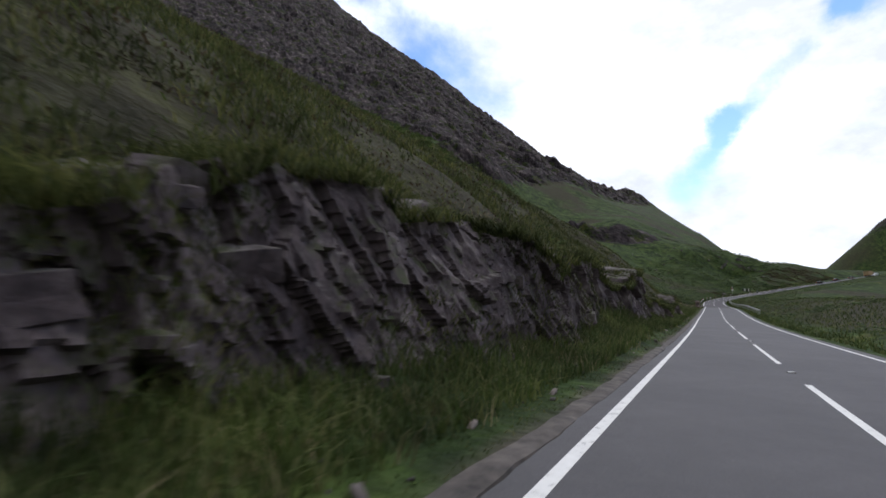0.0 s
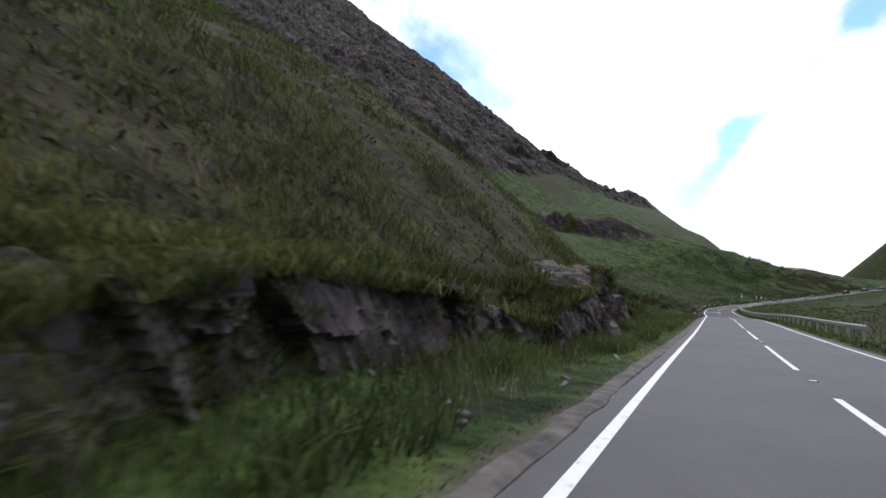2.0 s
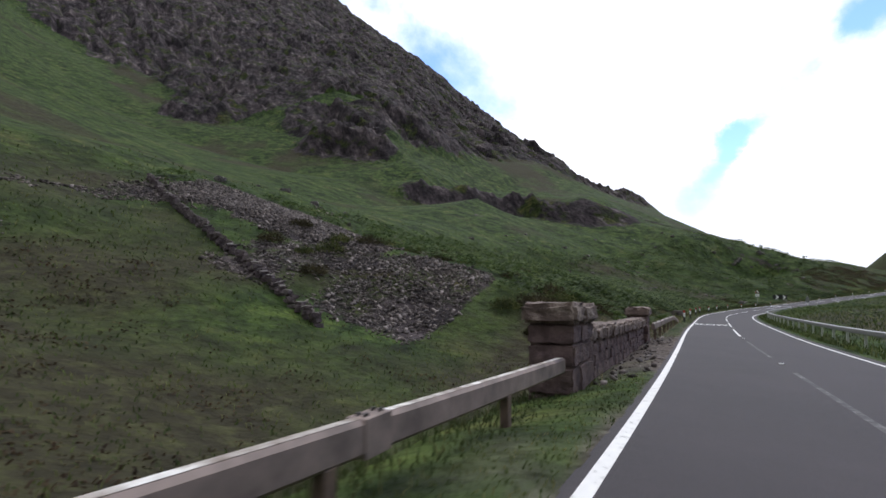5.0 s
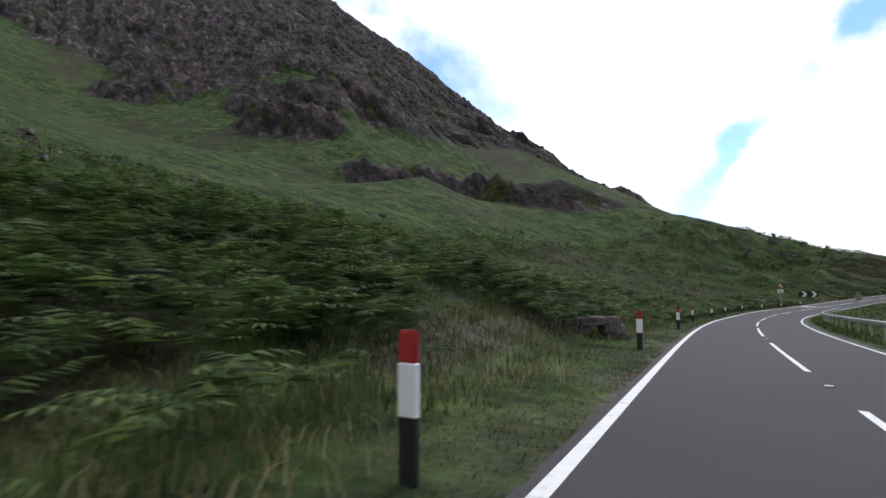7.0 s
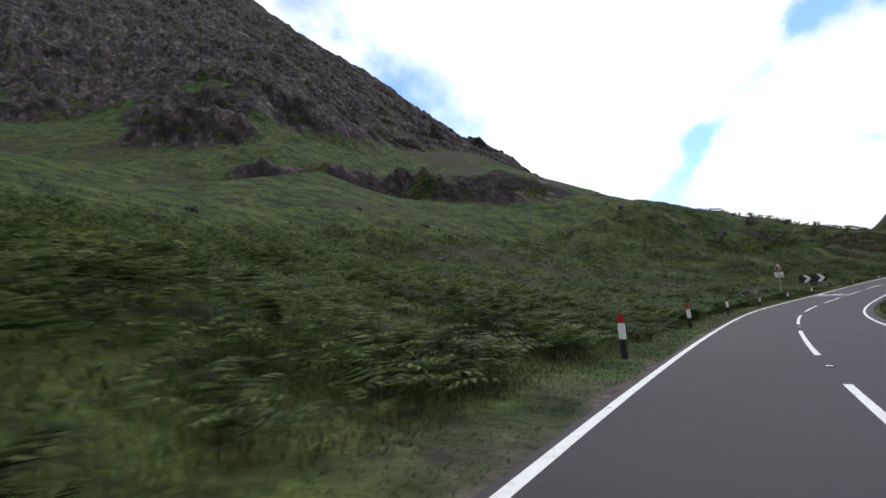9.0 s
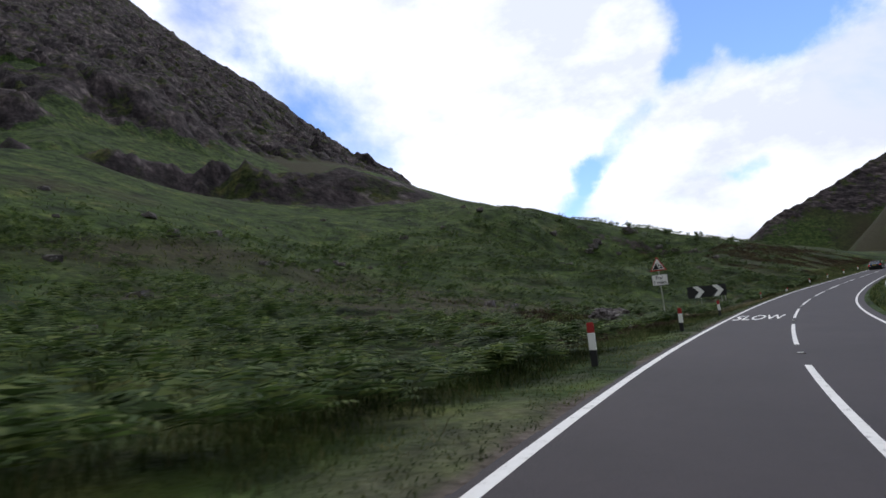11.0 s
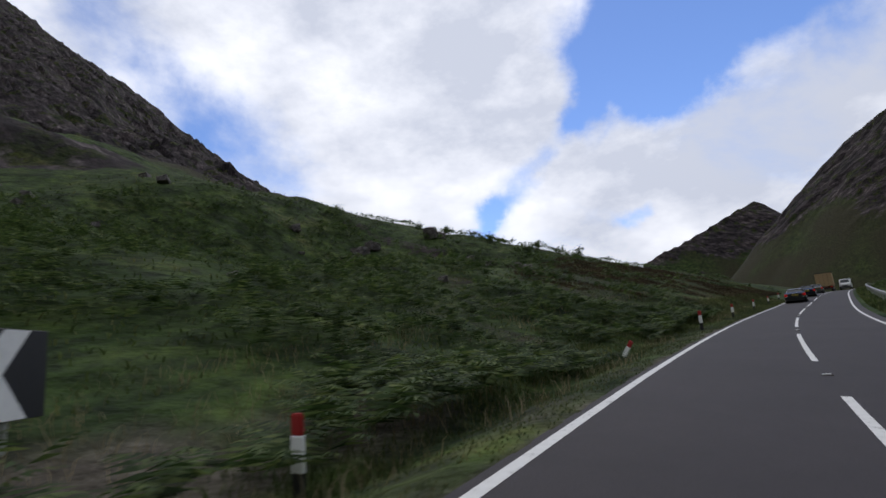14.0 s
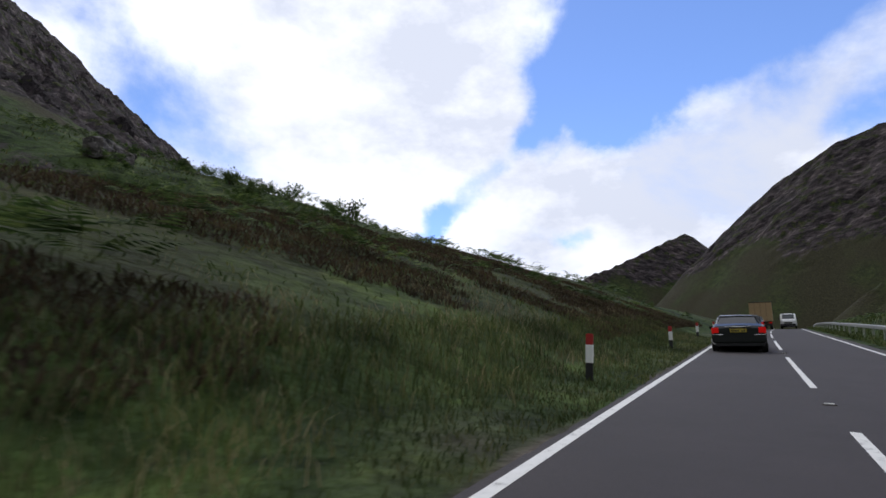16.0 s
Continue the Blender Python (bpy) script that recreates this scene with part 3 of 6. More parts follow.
# ---- ground ----
def build_ground():
    s = np.concatenate([np.arange(-56, -12, 4.0), np.arange(-12, 380, 0.8), np.arange(380, 470, 2.0), np.arange(470, 740, 8.0)])
    d = np.concatenate([[-60, -50, -42, -35, -29, -24, -20, -17, -14, -12, -10, -8.5, -7, -6, -5, -4.2, -3.6, -3.3, -3.12, -2.9, 2.5, 2.59, 2.66, 2.75, 2.85, 3.0], np.arange(3.3, 12, 0.45), np.arange(12, 30, 0.9), np.arange(30, 70, 1.5), np.arange(70, 161, 1.7)])
    S, D = np.meshgrid(s, d, indexing="ij")
    x, y = plan(S, D)
    z = land(x.ravel(), y.ravel(), S.ravel(), D.ravel())
    ob = sheet("ground", np.stack([x.ravel(), y.ravel(), z], 1), len(s), len(d), LAND)
    paint_zones(ob, x.ravel(), y.ravel(), S.ravel(), D.ravel(), True)
    return tagged(ob, "green grassy verge and rough moorland bank beside the road", "ground", kind="structure")


def build_mountains():
    r = np.concatenate([[0.5], np.geomspace(20, 90, 20)[:-1], np.geomspace(90, 1500, 430)[:-1], np.geomspace(1500, 4600, 40)])
    a = np.linspace(0, 2 * np.pi, 801)[:-1]
    # more rays where the view goes
    a = a - 0.7 * np.sin(a + 0.12)
    R, A = np.meshgrid(r, a, indexing="ij")
    x, y = R * np.sin(A), 180 + R * np.cos(A)
    s, d = station(x.ravel(), y.ravel())
    z = far_land(x.ravel(), y.ravel())
    inside = (d > -56) & (d < 154) & (s > -52) & (s < 730)
    z = np.where(inside, np.minimum(z, land(x.ravel(), y.ravel(), s, d)) - 6, z)
    ob = sheet("mountain", np.stack([x.ravel(), y.ravel(), z], 1), len(r), len(a), LAND, True, False)
    paint_zones(ob, x.ravel(), y.ravel(), s, d, False)
    return tagged(ob, "steep craggy mountains of grey rock and green grass", "mountain", kind="structure")


def ribbon(name, s0, s1, d0, d1, lift, mat, step=1.0):
    n = max(2, int((s1 - s0) / step) + 1)
    s = np.linspace(s0, s1, n)
    v = []
    for d in (d0, d1):
        x, y = plan(s, np.full(n, d))
        v.append(np.stack([x, y, road_z(s, np.full(n, d)) + lift], 1))
    return mesh_of(name, np.stack(v, 1).reshape(-1, 3), grid_faces(n, 2), mat)


build_ground()
build_mountains()
tagged(ribbon("road", -56, 128, EDGE_L, EDGE_R, 0.0, OLD_TARMAC), "worn grey two-lane tarmac road", "road", kind="structure")
tagged(ribbon("road", 128, 735, EDGE_NEW, EDGE_R, 0.0, TARMAC), "dark newer two-lane tarmac road", "road", kind="structure")
DASH0, PERIOD = 11.747, 12.917


def mat_faded(nt, b):
    c = ramp(nt, tex(nt, 5, 7, 0.75), [(0.45, (0.036, 0.032, 0.034)), (0.58, (0.10, 0.095, 0.092)), (0.72, (0.4, 0.39, 0.37))])
    nt.links.new(c, b.inputs["Base Color"])


FADED = material("worn_away_road_paint", mat_faded, 0.8)
edge = ribbon("edge_line", -50, 600, LEFT + 0.06, LEFT - 0.06, 0.004, PAINT)
tagged(edge, "solid white painted line along the road edge", "road marking", kind="structure")
edge = ribbon("edge_line", -50, 600, RIGHT + 0.06, RIGHT - 0.06, 0.004, PAINT)
tagged(edge, "solid white painted line along the road edge", "road marking", kind="structure")
for n in range(-4, 40):
    far = DASH0 + PERIOD * n
    mark = ribbon("centre_line_dash", far - 8.6, far, 0.055, -0.055, 0.004, FADED if n in (10, 11) else PAINT)
    tagged(mark, "long white painted centre line dash on tarmac", "road marking", "centre line dashes", "structure")

# ---- plants and rocks ----
RNG = np.random.default_rng(7)


def soup(name, verts, tris, mat):
    """One mesh from arrays of points and triangles."""
    me = bpy.data.meshes.new(name)
    me.vertices.add(len(verts))
    me.vertices.foreach_set("co", np.asarray(verts, np.float32).ravel())
    me.loops.add(tris.size)
    me.loops.foreach_set("vertex_index", np.asarray(tris, np.int32).ravel())
    me.polygons.add(len(tris))
    me.polygons.foreach_set("loop_start", np.arange(0, tris.size, 3, dtype=np.int32))
    me.materials.append(mat)
    me.update(calc_edges=True)
    return new(name, me)


def mat_blade(dark, mid, light):
    def build(nt, b):
        geo = nt.nodes.new("ShaderNodeNewGeometry")
        c = ramp(nt, geo.outputs["Random Per Island"], [(0.0, dark), (0.55, mid), (1.0, light)])
        patch = ramp(nt, tex(nt, 0.5, 4), [(0.34, (0.42, 0.45, 0.42)), (0.5, (0.9, 0.9, 0.88)), (0.66, (1.35, 1.28, 1.15))])
        c = blend(nt, 1.0, c, patch, "MULTIPLY")
        nt.links.new(c, b.inputs["Base Color"])
        b.inputs["Specular IOR Level"].default_value = 0.2
        # thin leaves let some light through
        thin, mix = nt.nodes.new("ShaderNodeBsdfTranslucent"), nt.nodes.new("ShaderNodeMixShader")
        nt.links.new(c, thin.inputs[0])
        mix.inputs[0].default_value = 0.4
        nt.links.new(b.outputs[0], mix.inputs[1])
        nt.links.new(thin.outputs[0], mix.inputs[2])
        nt.links.new(mix.outputs[0], nt.nodes["Material Output"].inputs[0])
    return build


GRASS = material("green_grass", mat_blade((0.038, 0.060, 0.017), (0.082, 0.118, 0.034), (0.165, 0.168, 0.075)), 0.8)
STRAW = material("dry_grass", mat_blade((0.12, 0.105, 0.055), (0.24, 0.205, 0.12), (0.40, 0.34, 0.22)), 0.85)
FERN = material("bracken_leaf", mat_blade((0.024, 0.044, 0.013), (0.060, 0.103, 0.031), (0.145, 0.185, 0.062)), 0.7)
HEATHER = material("heather_twigs", mat_blade((0.040, 0.027, 0.019), (0.074, 0.052, 0.034), (0.088, 0.080, 0.040)), 0.9)


TURF = material("pale_verge_grass", mat_blade((0.042, 0.064, 0.020), (0.082, 0.112, 0.037), (0.185, 0.178, 0.085)), 0.8)
TUSSOCK = material("dark_moor_grass", mat_blade((0.033, 0.046, 0.015), (0.080, 0.100, 0.032), (0.165, 0.165, 0.068)), 0.85)


def scatter(n, s0, s1, d0, d1, power=1.0):
    s = RNG.uniform(s0, s1, n)
    d = d0 + (d1 - d0) * RNG.uniform(0, 1, n) ** power
    x, y = plan(s, d)
    return s, d, x, y


def keep(mask, *arrays):
    return [a[mask] for a in arrays]


def blades(name, x, y, z, high, wide, lean, mat):
    n = len(x)
    a = RNG.uniform(0, 2 * np.pi, n)
    b = RNG.uniform(0, 2 * np.pi, n)
    h = high * RNG.uniform(0.5, 1.15, n)
    out = h * lean * RNG.uniform(0.2, 1.3, n)
    wx, wy = np.cos(a) * wide / 2, np.sin(a) * wide / 2
    ox, oy = np.cos(b) * out, np.sin(b) * out
    base = np.stack([x, y, z - 0.03], 1)
    side = np.stack([wx, wy, 0 * wx], 1)
    mid = base + np.stack([ox * 0.35, oy * 0.35, h * 0.6], 1)
    tip = base + np.stack([ox, oy, h * (1 - 0.25 * lean)], 1)
    v = np.stack([base - side, base + side, mid - side * 0.8, mid + side * 0.8, tip], 1).reshape(-1, 3)
    i = np.arange(n)[:, None, None] * 5
    f = (np.array([[0, 1, 3], [0, 3, 2], [2, 3, 4]])[None] + i).reshape(-1, 3)
    return soup(name, v, f, mat)


def fronds(name, x, y, z, size, mat, pairs=7):
    """Bracken: each frond an arching stalk with pairs of leaflets."""
    n = len(x)
    a = RNG.uniform(0, 2 * np.pi, n)
    L = size * RNG.uniform(0.6, 1.2, n)
    dirx, diry = np.cos(a), np.sin(a)
    rise = RNG.uniform(0.5, 1.2, n)
    base = np.stack([x, y, z], 1)

    def spine(t):
        out = L * t * (0.35 + 0.55 * t)
        up = L * rise * (1.35 * t - 0.85 * t * t)
        return base + np.stack([dirx * out, diry * out, up], 1)
    V, F, k = [], [], 0
    side = np.stack([-diry, dirx, 0 * dirx], 1)
    ts = np.linspace(0.25, 1.0, pairs + 1)
    p0, p1 = spine(0.0), spine(1.0)
    V += [p0 - side * 0.006, p0 + side * 0.006, spine(0.55)]
    F.append((0, 1, 2))
    k = 3
    for i in range(pairs):
        q0, q1 = spine(ts[i]), spine(ts[i + 1])
        w = (L * 0.42 * (1 - ts[i]) ** 0.8 + 0.02)[:, None]
        for sg in (-1, 1):
            end = q0 + (q1 - q0) * 1.2 + side * sg * w - np.array([0, 0, 1.0]) * w * 0.25
            V += [q0, q0 + (q1 - q0) * 0.75, end]
            F.append((k, k + 1, k + 2))
            k += 3
    v = np.stack(V, 1).reshape(-1, 3)
    f = (np.array(F)[None] + np.arange(n)[:, None, None] * k).reshape(-1, 3)
    return soup(name, v, f, mat)


def bridge(s):
    return (s > 137.5) & (s < 151.5)


def grow():
    # short turf beside the road, longer grass behind it
    s, d, x, y = scatter(220000, -8, 376, 2.70, 6.6, 1.25)
    m = ~(bridge(s) & (d < 7)) & (fbm(x, y, 1.1, 2, 41.0) > -0.5) & (d > np.where(s < 115, 3.12, 2.72 + 0.25 * fbm(x, y, 1.4, 3, 63.0))) & ~((np.abs(s - 161) < 11) & (RNG.uniform(0, 1, len(s)) < 0.6)) & ~((np.abs(s - 297) < 11) & (d > 4.9) & (RNG.uniform(0, 1, len(s)) < 0.7)) & ~((np.abs(s - 268) < 13) & (d > 5.6 + 0.8 * fbm(x, y, 2, 2, 67.0)))
    s, d, x, y = keep(m, s, d, x, y)
    tall = 0.08 + 0.30 * np.clip((d - 3.5) / 1.5, 0, 1) * (0.7 + 0.6 * fbm(x, y, 3, 2, 42.0)) * np.where((s > 172) & (d < 3.9), 0.5, 1.15)
    tall = tall + 0.10 * np.exp(-((s - 358) / 22) ** 2) + 0.2 * (s < 90) * np.clip((d - 3.7) / 0.8, 0, 1)
    tagged(blades("verge_grass", x, y, land(x, y, s, d), tall, 0.016, 0.6, TURF), "long green grass on the road verge", "grass", kind="stuff")
    s, d, x, y = scatter(70000, -8, 372, 3.4, 10.0)
    dry = fbm(x, y, 2.2, 3, 43.0) + 0.45 * np.exp(-((s - 162) / 14) ** 4) + 0.4 * np.exp(-((s - 185) / 10) ** 4) - 0.9 * ((s > 168) & (s < 196) & (d > 6.4)) + 0.4 * np.exp(-((s - 297) / 12) ** 4) - 0.3 * ((s > 200) & (s < 284)) + 0.1 * (s < 20)
    m = ~(bridge(s) & (d < 7)) & (dry - 1.0 * (np.abs(s - 268) < 13) > 0.16)
    s, d, x, y = keep(m, s, d, x, y)
    tagged(blades("dry_grass", x, y, land(x, y, s, d), 0.40, 0.012, 0.75, STRAW), "pale dry grass stalks among the verge", "grass", kind="stuff")
    # rough grass on the slopes
    s, d, x, y = scatter(190000, -8, 400, 6, 75, 2.2)
    m = (RNG.uniform(0, 1, len(s)) < 0.55 + 0.8 * fbm(x, y, 5, 3, 46.0)) & ~((np.abs(s - 268) < 12) & (d < 13)) & ~((np.abs(s - 297) < 11) & (d < 9)) & ~((s > 128) & (s < 160) & (d < 9)) & (scree_share(x, y, s, d) < 0.15) & (RNG.uniform(0, 1, len(s)) < np.clip((75 - d) / 30, 0, 1))
    s, d, x, y = keep(m, s, d, x, y)
    tagged(blades("hill_grass", x, y, land(x, y, s, d), 0.20 + 0.004 * d, 0.025 + 0.0016 * d, 1.0, GRASS), "rough green hill grass on the slope", "grass", kind="stuff")
    # dark tussocks above the rock cutting
    s, d, x, y = scatter(110000, -6, 98, 6.0, 30, 1.6)
    m = fbm(x, y, 2.4, 3, 48.0) + 0.6 * fbm(x, y, 9, 3, 84.0) > -0.1
    s, d, x, y = keep(m, s, d, x, y)
    high = 0.45 + 0.35 * fbm(x, y, 2.4, 3, 48.0)
    z = land(x, y, s, d) + np.clip(7.2 - d, 0, 1) * 0.8
    tagged(blades("tussock_grass", x, y, z, high, 0.035, 1.1, TUSSOCK), "dark overhanging moor grass above the rock face", "grass", kind="stuff")
    # far side of the road
    s, d, x, y = scatter(60000, -5, 430, -3.6, -24, 1.7)
    tagged(blades("far_verge_grass", x, y, land(x, y, s, d), 0.34, 0.05, 0.8, GRASS), "rough green grass beyond the far lane", "grass", kind="stuff")
    s, d, x, y = scatter(9000, -5, 430, -5.5, -26, 1.4)
    m = fbm(x, y, 8, 3, 47.0) > 0.0
    s, d, x, y = keep(m, s, d, x, y)
    tagged(fronds("far_bracken", x, y, land(x, y, s, d), 0.8, FERN, 5), "dark green bracken beyond the far lane", "bracken", kind="stuff")
    # bracken
    s, d, x, y = scatter(125000, 164, 402, 3.8, 60, 2.0)
    thick = 0.35 + 0.9 * fbm(x, y, 7, 4, 44.0) + 2.4 * fbm(x, y, 2.6, 2, 64.0) - 0.05 * (s > 272) - 0.6 * ((s > 340) & (d < 7.5)) - 0.75 * (s > 334) * (d < 26) - 0.35 * (s > 346) - 0.7 * np.exp(-((s - 271) / 9) ** 2) - 0.5 * np.exp(-((s - 297) / 12) ** 4) * (d < 10) + 0.5 * np.exp(-((s - 184) / 13) ** 4) * ((d > 6.2) & (d < 14)) + 0.4 * np.exp(-((s - 320) / 15) ** 4)
    m = (RNG.uniform(0, 1, len(s)) < thick + 0.2 * ((s > 188) & (s < 262))) & (d > np.where(s < 196, 4.9, np.where(s < 262, 4.05, 4.4)) + 0.6 * fbm(x, y, 3, 2, 49.0)) & (scree_share(x, y, s, d) < 0.1)
    s, d, x, y = keep(m, s, d, x, y)
    high = 0.5 * np.clip(fbm(x, y, 2.6, 2, 64.0) + 0.25, 0, 0.8)
    tagged(fronds("bracken", x, y, land(x, y, s, d) + high, 0.70 + 0.007 * d, FERN), "dense green bracken fronds on the bank", "bracken", kind="stuff")
    # the tall stand behind the first marker posts, and single plants above the rock cutting
    s, d, x, y = scatter(4200, 170, 194, 6.0, 15.0)
    m = (d > 6.6 + 1.2 * fbm(x, y, 3, 2, 49.0)) & (fbm(x, y, 1.6, 2, 80.0) > -0.28)
    s, d, x, y = keep(m, s, d, x, y)
    high = 0.35 * np.clip(fbm(x, y, 1.6, 2, 80.0) + 0.3, 0, 0.8)
    tagged(fronds("bracken", x, y, land(x, y, s, d) + high, 0.85, FERN, 8), "tall dark green bracken behind the marker posts", "bracken", kind="stuff")
    s, d, x, y = scatter(9000, 30, 104, 6.6, 30.0, 1.5)
    s, d, x, y = keep(fbm(x, y, 4.5, 3, 81.0) > 0.22, s, d, x, y)
    tagged(fronds("bracken", x, y, land(x, y, s, d), 0.6, FERN, 6), "scattered bracken plants above the rock cutting", "bracken", kind="stuff")
    # long rank grass below the rock face
    s, d, x, y = scatter(60000, -6, 112, 3.5, 6.4)
    m = (fbm(x, y, 1.5, 3, 82.0) > np.where((s > 46) & (s < 80), 0.08, -0.2)) & (d < 5.2 + 1.2 * (s > 86))
    s, d, x, y = keep(m, s, d, x, y)
    tall = 0.42 + 0.35 * fbm(x, y, 1.5, 3, 82.0) + 0.12 * np.clip((d - 4) / 1.5, 0, 1)
    tagged(blades("rank_grass", x, y, land(x, y, s, d), tall, 0.022, 0.9, GRASS), "long rank grass below the rock face", "grass", kind="stuff")
    s, d, x, y = scatter(14000, 262, 287, 5.4, 15.0)
    m = fbm(x, y, 1.8, 3, 83.0) > -0.1
    s, d, x, y = keep(m, s, d, x, y)
    tagged(blades("heather", x, y, land(x, y, s, d), 0.34 + 0.2 * fbm(x, y, 1.8, 3, 83.0), 0.05, 1.1, HEATHER), "dark brown heather round the boulder", "heather", kind="stuff")
    s, d, x, y = scatter(95000, 334, 394, 5.2, 26.0, 1.3)
    m = fbm(x, y, 5.0, 4, 85.0) + 0.25 * np.exp(-((s - 366) / 16) ** 2) > 0.06
    s, d, x, y = keep(m, s, d, x, y)
    tagged(blades("heather", x, y, land(x, y, s, d), 0.28, 0.03 + 0.001 * d, 1.1, HEATHER), "thick brown heather on the steep bank", "heather", kind="stuff")
    # heather
    s, d, x, y = scatter(150000, -8, 390, 5.0, 40, 1.6)
    thick = 0.9 * fbm(x, y, 26, 4, 33.0) + 0.35 * np.exp(-((s - 50) / 55) ** 2) - 0.6 * np.exp(-((s - 235) / 75) ** 4) + 0.45 * np.exp(-((s - 368) / 22) ** 2) + 0.9 * np.exp(-((s - 272) / 9) ** 2) * (d < 16)
    thick = thick - 0.3 * (d < 6.0) - 0.6 * np.exp(-((s - 318) / 18) ** 4) - 2.0 * (s > 332)
    m = (thick + 0.7 * fbm(x, y, 2.2, 2, 45.0) > 0.32) & ~((s > 125) & (s < 162) & (d < 9))
    s, d, x, y = keep(m, s, d, x, y)
    tagged(blades("heather", x, y, land(x, y, s, d), 0.16 + 0.002 * d, 0.06 + 0.002 * d, 2.0, HEATHER), "dark brown heather on the hillside", "heather", kind="stuff")


def mat_rock(nt, b):
    info = nt.nodes.new("ShaderNodeObjectInfo")
    c = ramp(nt, tex(nt, 1.3, 9, 0.66), [(0.30, (0.034, 0.025, 0.027)), (0.44, (0.082, 0.064, 0.067)), (0.56, (0.135, 0.112, 0.113)), (0.70, (0.27, 0.24, 0.23))])
    tone = ramp(nt, info.outputs["Random"], [(0.0, (0.75, 0.7, 0.73)), (0.5, (0.95, 0.9, 0.92)), (1.0, (1.25, 1.2, 1.18))])
    c = blend(nt, 1.0, c, tone, "MULTIPLY")
    fine = ramp(nt, tex(nt, 9.0, 7, 0.7, 0.0, (1, 1, 0.6)), [(0.34, (0.6, 0.58, 0.58)), (0.5, (1.0, 1.0, 1.0)), (0.66, (1.35, 1.35, 1.32))])
    c = blend(nt, 1.0, c, fine, "MULTIPLY")
    geo, sep = nt.nodes.new("ShaderNodeNewGeometry"), nt.nodes.new("ShaderNodeSeparateXYZ")
    nt.links.new(geo.outputs["Normal"], sep.inputs[0])
    # skylight on upward ledges put into a lichen grey, with moss there too
    ledge = nt.nodes.new("ShaderNodeMath")
    ledge.operation = "MULTIPLY"
    nt.links.new(span(nt, sep.outputs["Z"], 0.6, 1.1), ledge.inputs[0])
    nt.links.new(span(nt, tex(nt, 2.0, 6, 0.7), 0.36, 0.52), ledge.inputs[1])
    c = blend(nt, ledge.outputs[0], c, ramp(nt, tex(nt, 5.0, 6, 0.7), [(0.35, (0.08, 0.072, 0.064)), (0.65, (0.22, 0.205, 0.18))]))
    moss = nt.nodes.new("ShaderNodeMath")
    moss.operation = "MULTIPLY"
    nt.links.new(span(nt, sep.outputs["Z"], 0.1, 0.5), moss.inputs[0])
    nt.links.new(span(nt, tex(nt, 1.4, 6, 0.7), 0.53, 0.62), moss.inputs[1])
    c = blend(nt, moss.outputs[0], c, (0.06, 0.07, 0.026))
    c = blend(nt, span(nt, tex(nt, 0.8, 7, 0.72), 0.57, 0.68), c, (0.06, 0.06, 0.03))
    nt.links.new(c, b.inputs["Base Color"])
    bump(nt, b, tex(nt, 5.0, 10, 0.72, 0.0, (1.3, 1.3, 0.8)), 0.8, 0.07)


ROCK = material("lichened_skylit_rock", mat_rock, 0.9)


def part(name, bm, mat, parent, label=""):
    me = bpy.data.meshes.new(name)
    bm.to_mesh(me)
    bm.free()
    me.materials.append(mat)
    ob = new(name, me)
    ob.parent = parent
    if label:
        ob["label"] = label
    return ob


def empty(name, m, label, category, group=""):
    ob = new(name)
    ob.matrix_world = m
    return tagged(ob, label, category, group)


def rock_mesh(sx, sy, sz, rng, cuts=9, rounded=0.62, fine=2, rough=0.07, ledges=0.9):
    """An angular stone: a jittered hull whose faces are broken up by fractal relief."""
    bm = bmesh.new()
    pts = []
    for cx in (-1, 1):
        for cy in (-1, 1):
            for cz in (-1, 1):
                pts.append((cx * sx / 2 * rng.uniform(rounded, 1), cy * sy / 2 * rng.uniform(rounded, 1), cz * sz / 2 * rng.uniform(rounded, 1)))
    for _ in range(cuts):
        v = Vector((rng.uniform(-1, 1), rng.uniform(-1, 1), rng.uniform(-1, 1)))
        v = v / max(abs(v.x), abs(v.y), abs(v.z)) * rng.uniform(0.8, 1.04)
        pts.append((v.x * sx / 2, v.y * sy / 2, v.z * sz / 2))
    for p in pts:
        bm.verts.new(p)
    bmesh.ops.convex_hull(bm, input=bm.verts)
    bmesh.ops.delete(bm, geom=[v for v in bm.verts if not v.link_faces], context="VERTS")
    for _ in range(fine):
        bmesh.ops.subdivide_edges(bm, edges=list(bm.edges), cuts=1, use_grid_fill=True)
    bmesh.ops.triangulate(bm, faces=list(bm.faces))
    bm.normal_update()
    seed = Vector((rng.uniform(-50, 50), rng.uniform(-50, 50), rng.uniform(-50, 50)))
    k = rough * min(sx, sy, sz) ** 0.5
    for v in bm.verts:
        c = v.co * 2.2 + seed
        step = noise.cell(Vector((c.x * 1.5, c.y * 1.5, c.z * 3.0)))
        v.co += v.normal * k * (1.2 * noise.noise(c) + 0.7 * noise.noise(c * 3.1) + ledges * (step - 0.5))
    return bm


# the rock cutting: height of the face along the road
FACE_S = [-5, 2.5, 4, 5, 7, 8, 10, 13, 15.5, 16.3, 17.5, 19.2, 21, 23, 24.5, 26.5, 30, 32, 35, 37, 39.8, 41, 42.4, 44, 46, 48.3, 50.5, 52, 54, 55.4, 57.7, 59.5, 62, 64.5, 66, 68, 71, 72.2, 75, 77, 79.5, 81.5, 84, 87]
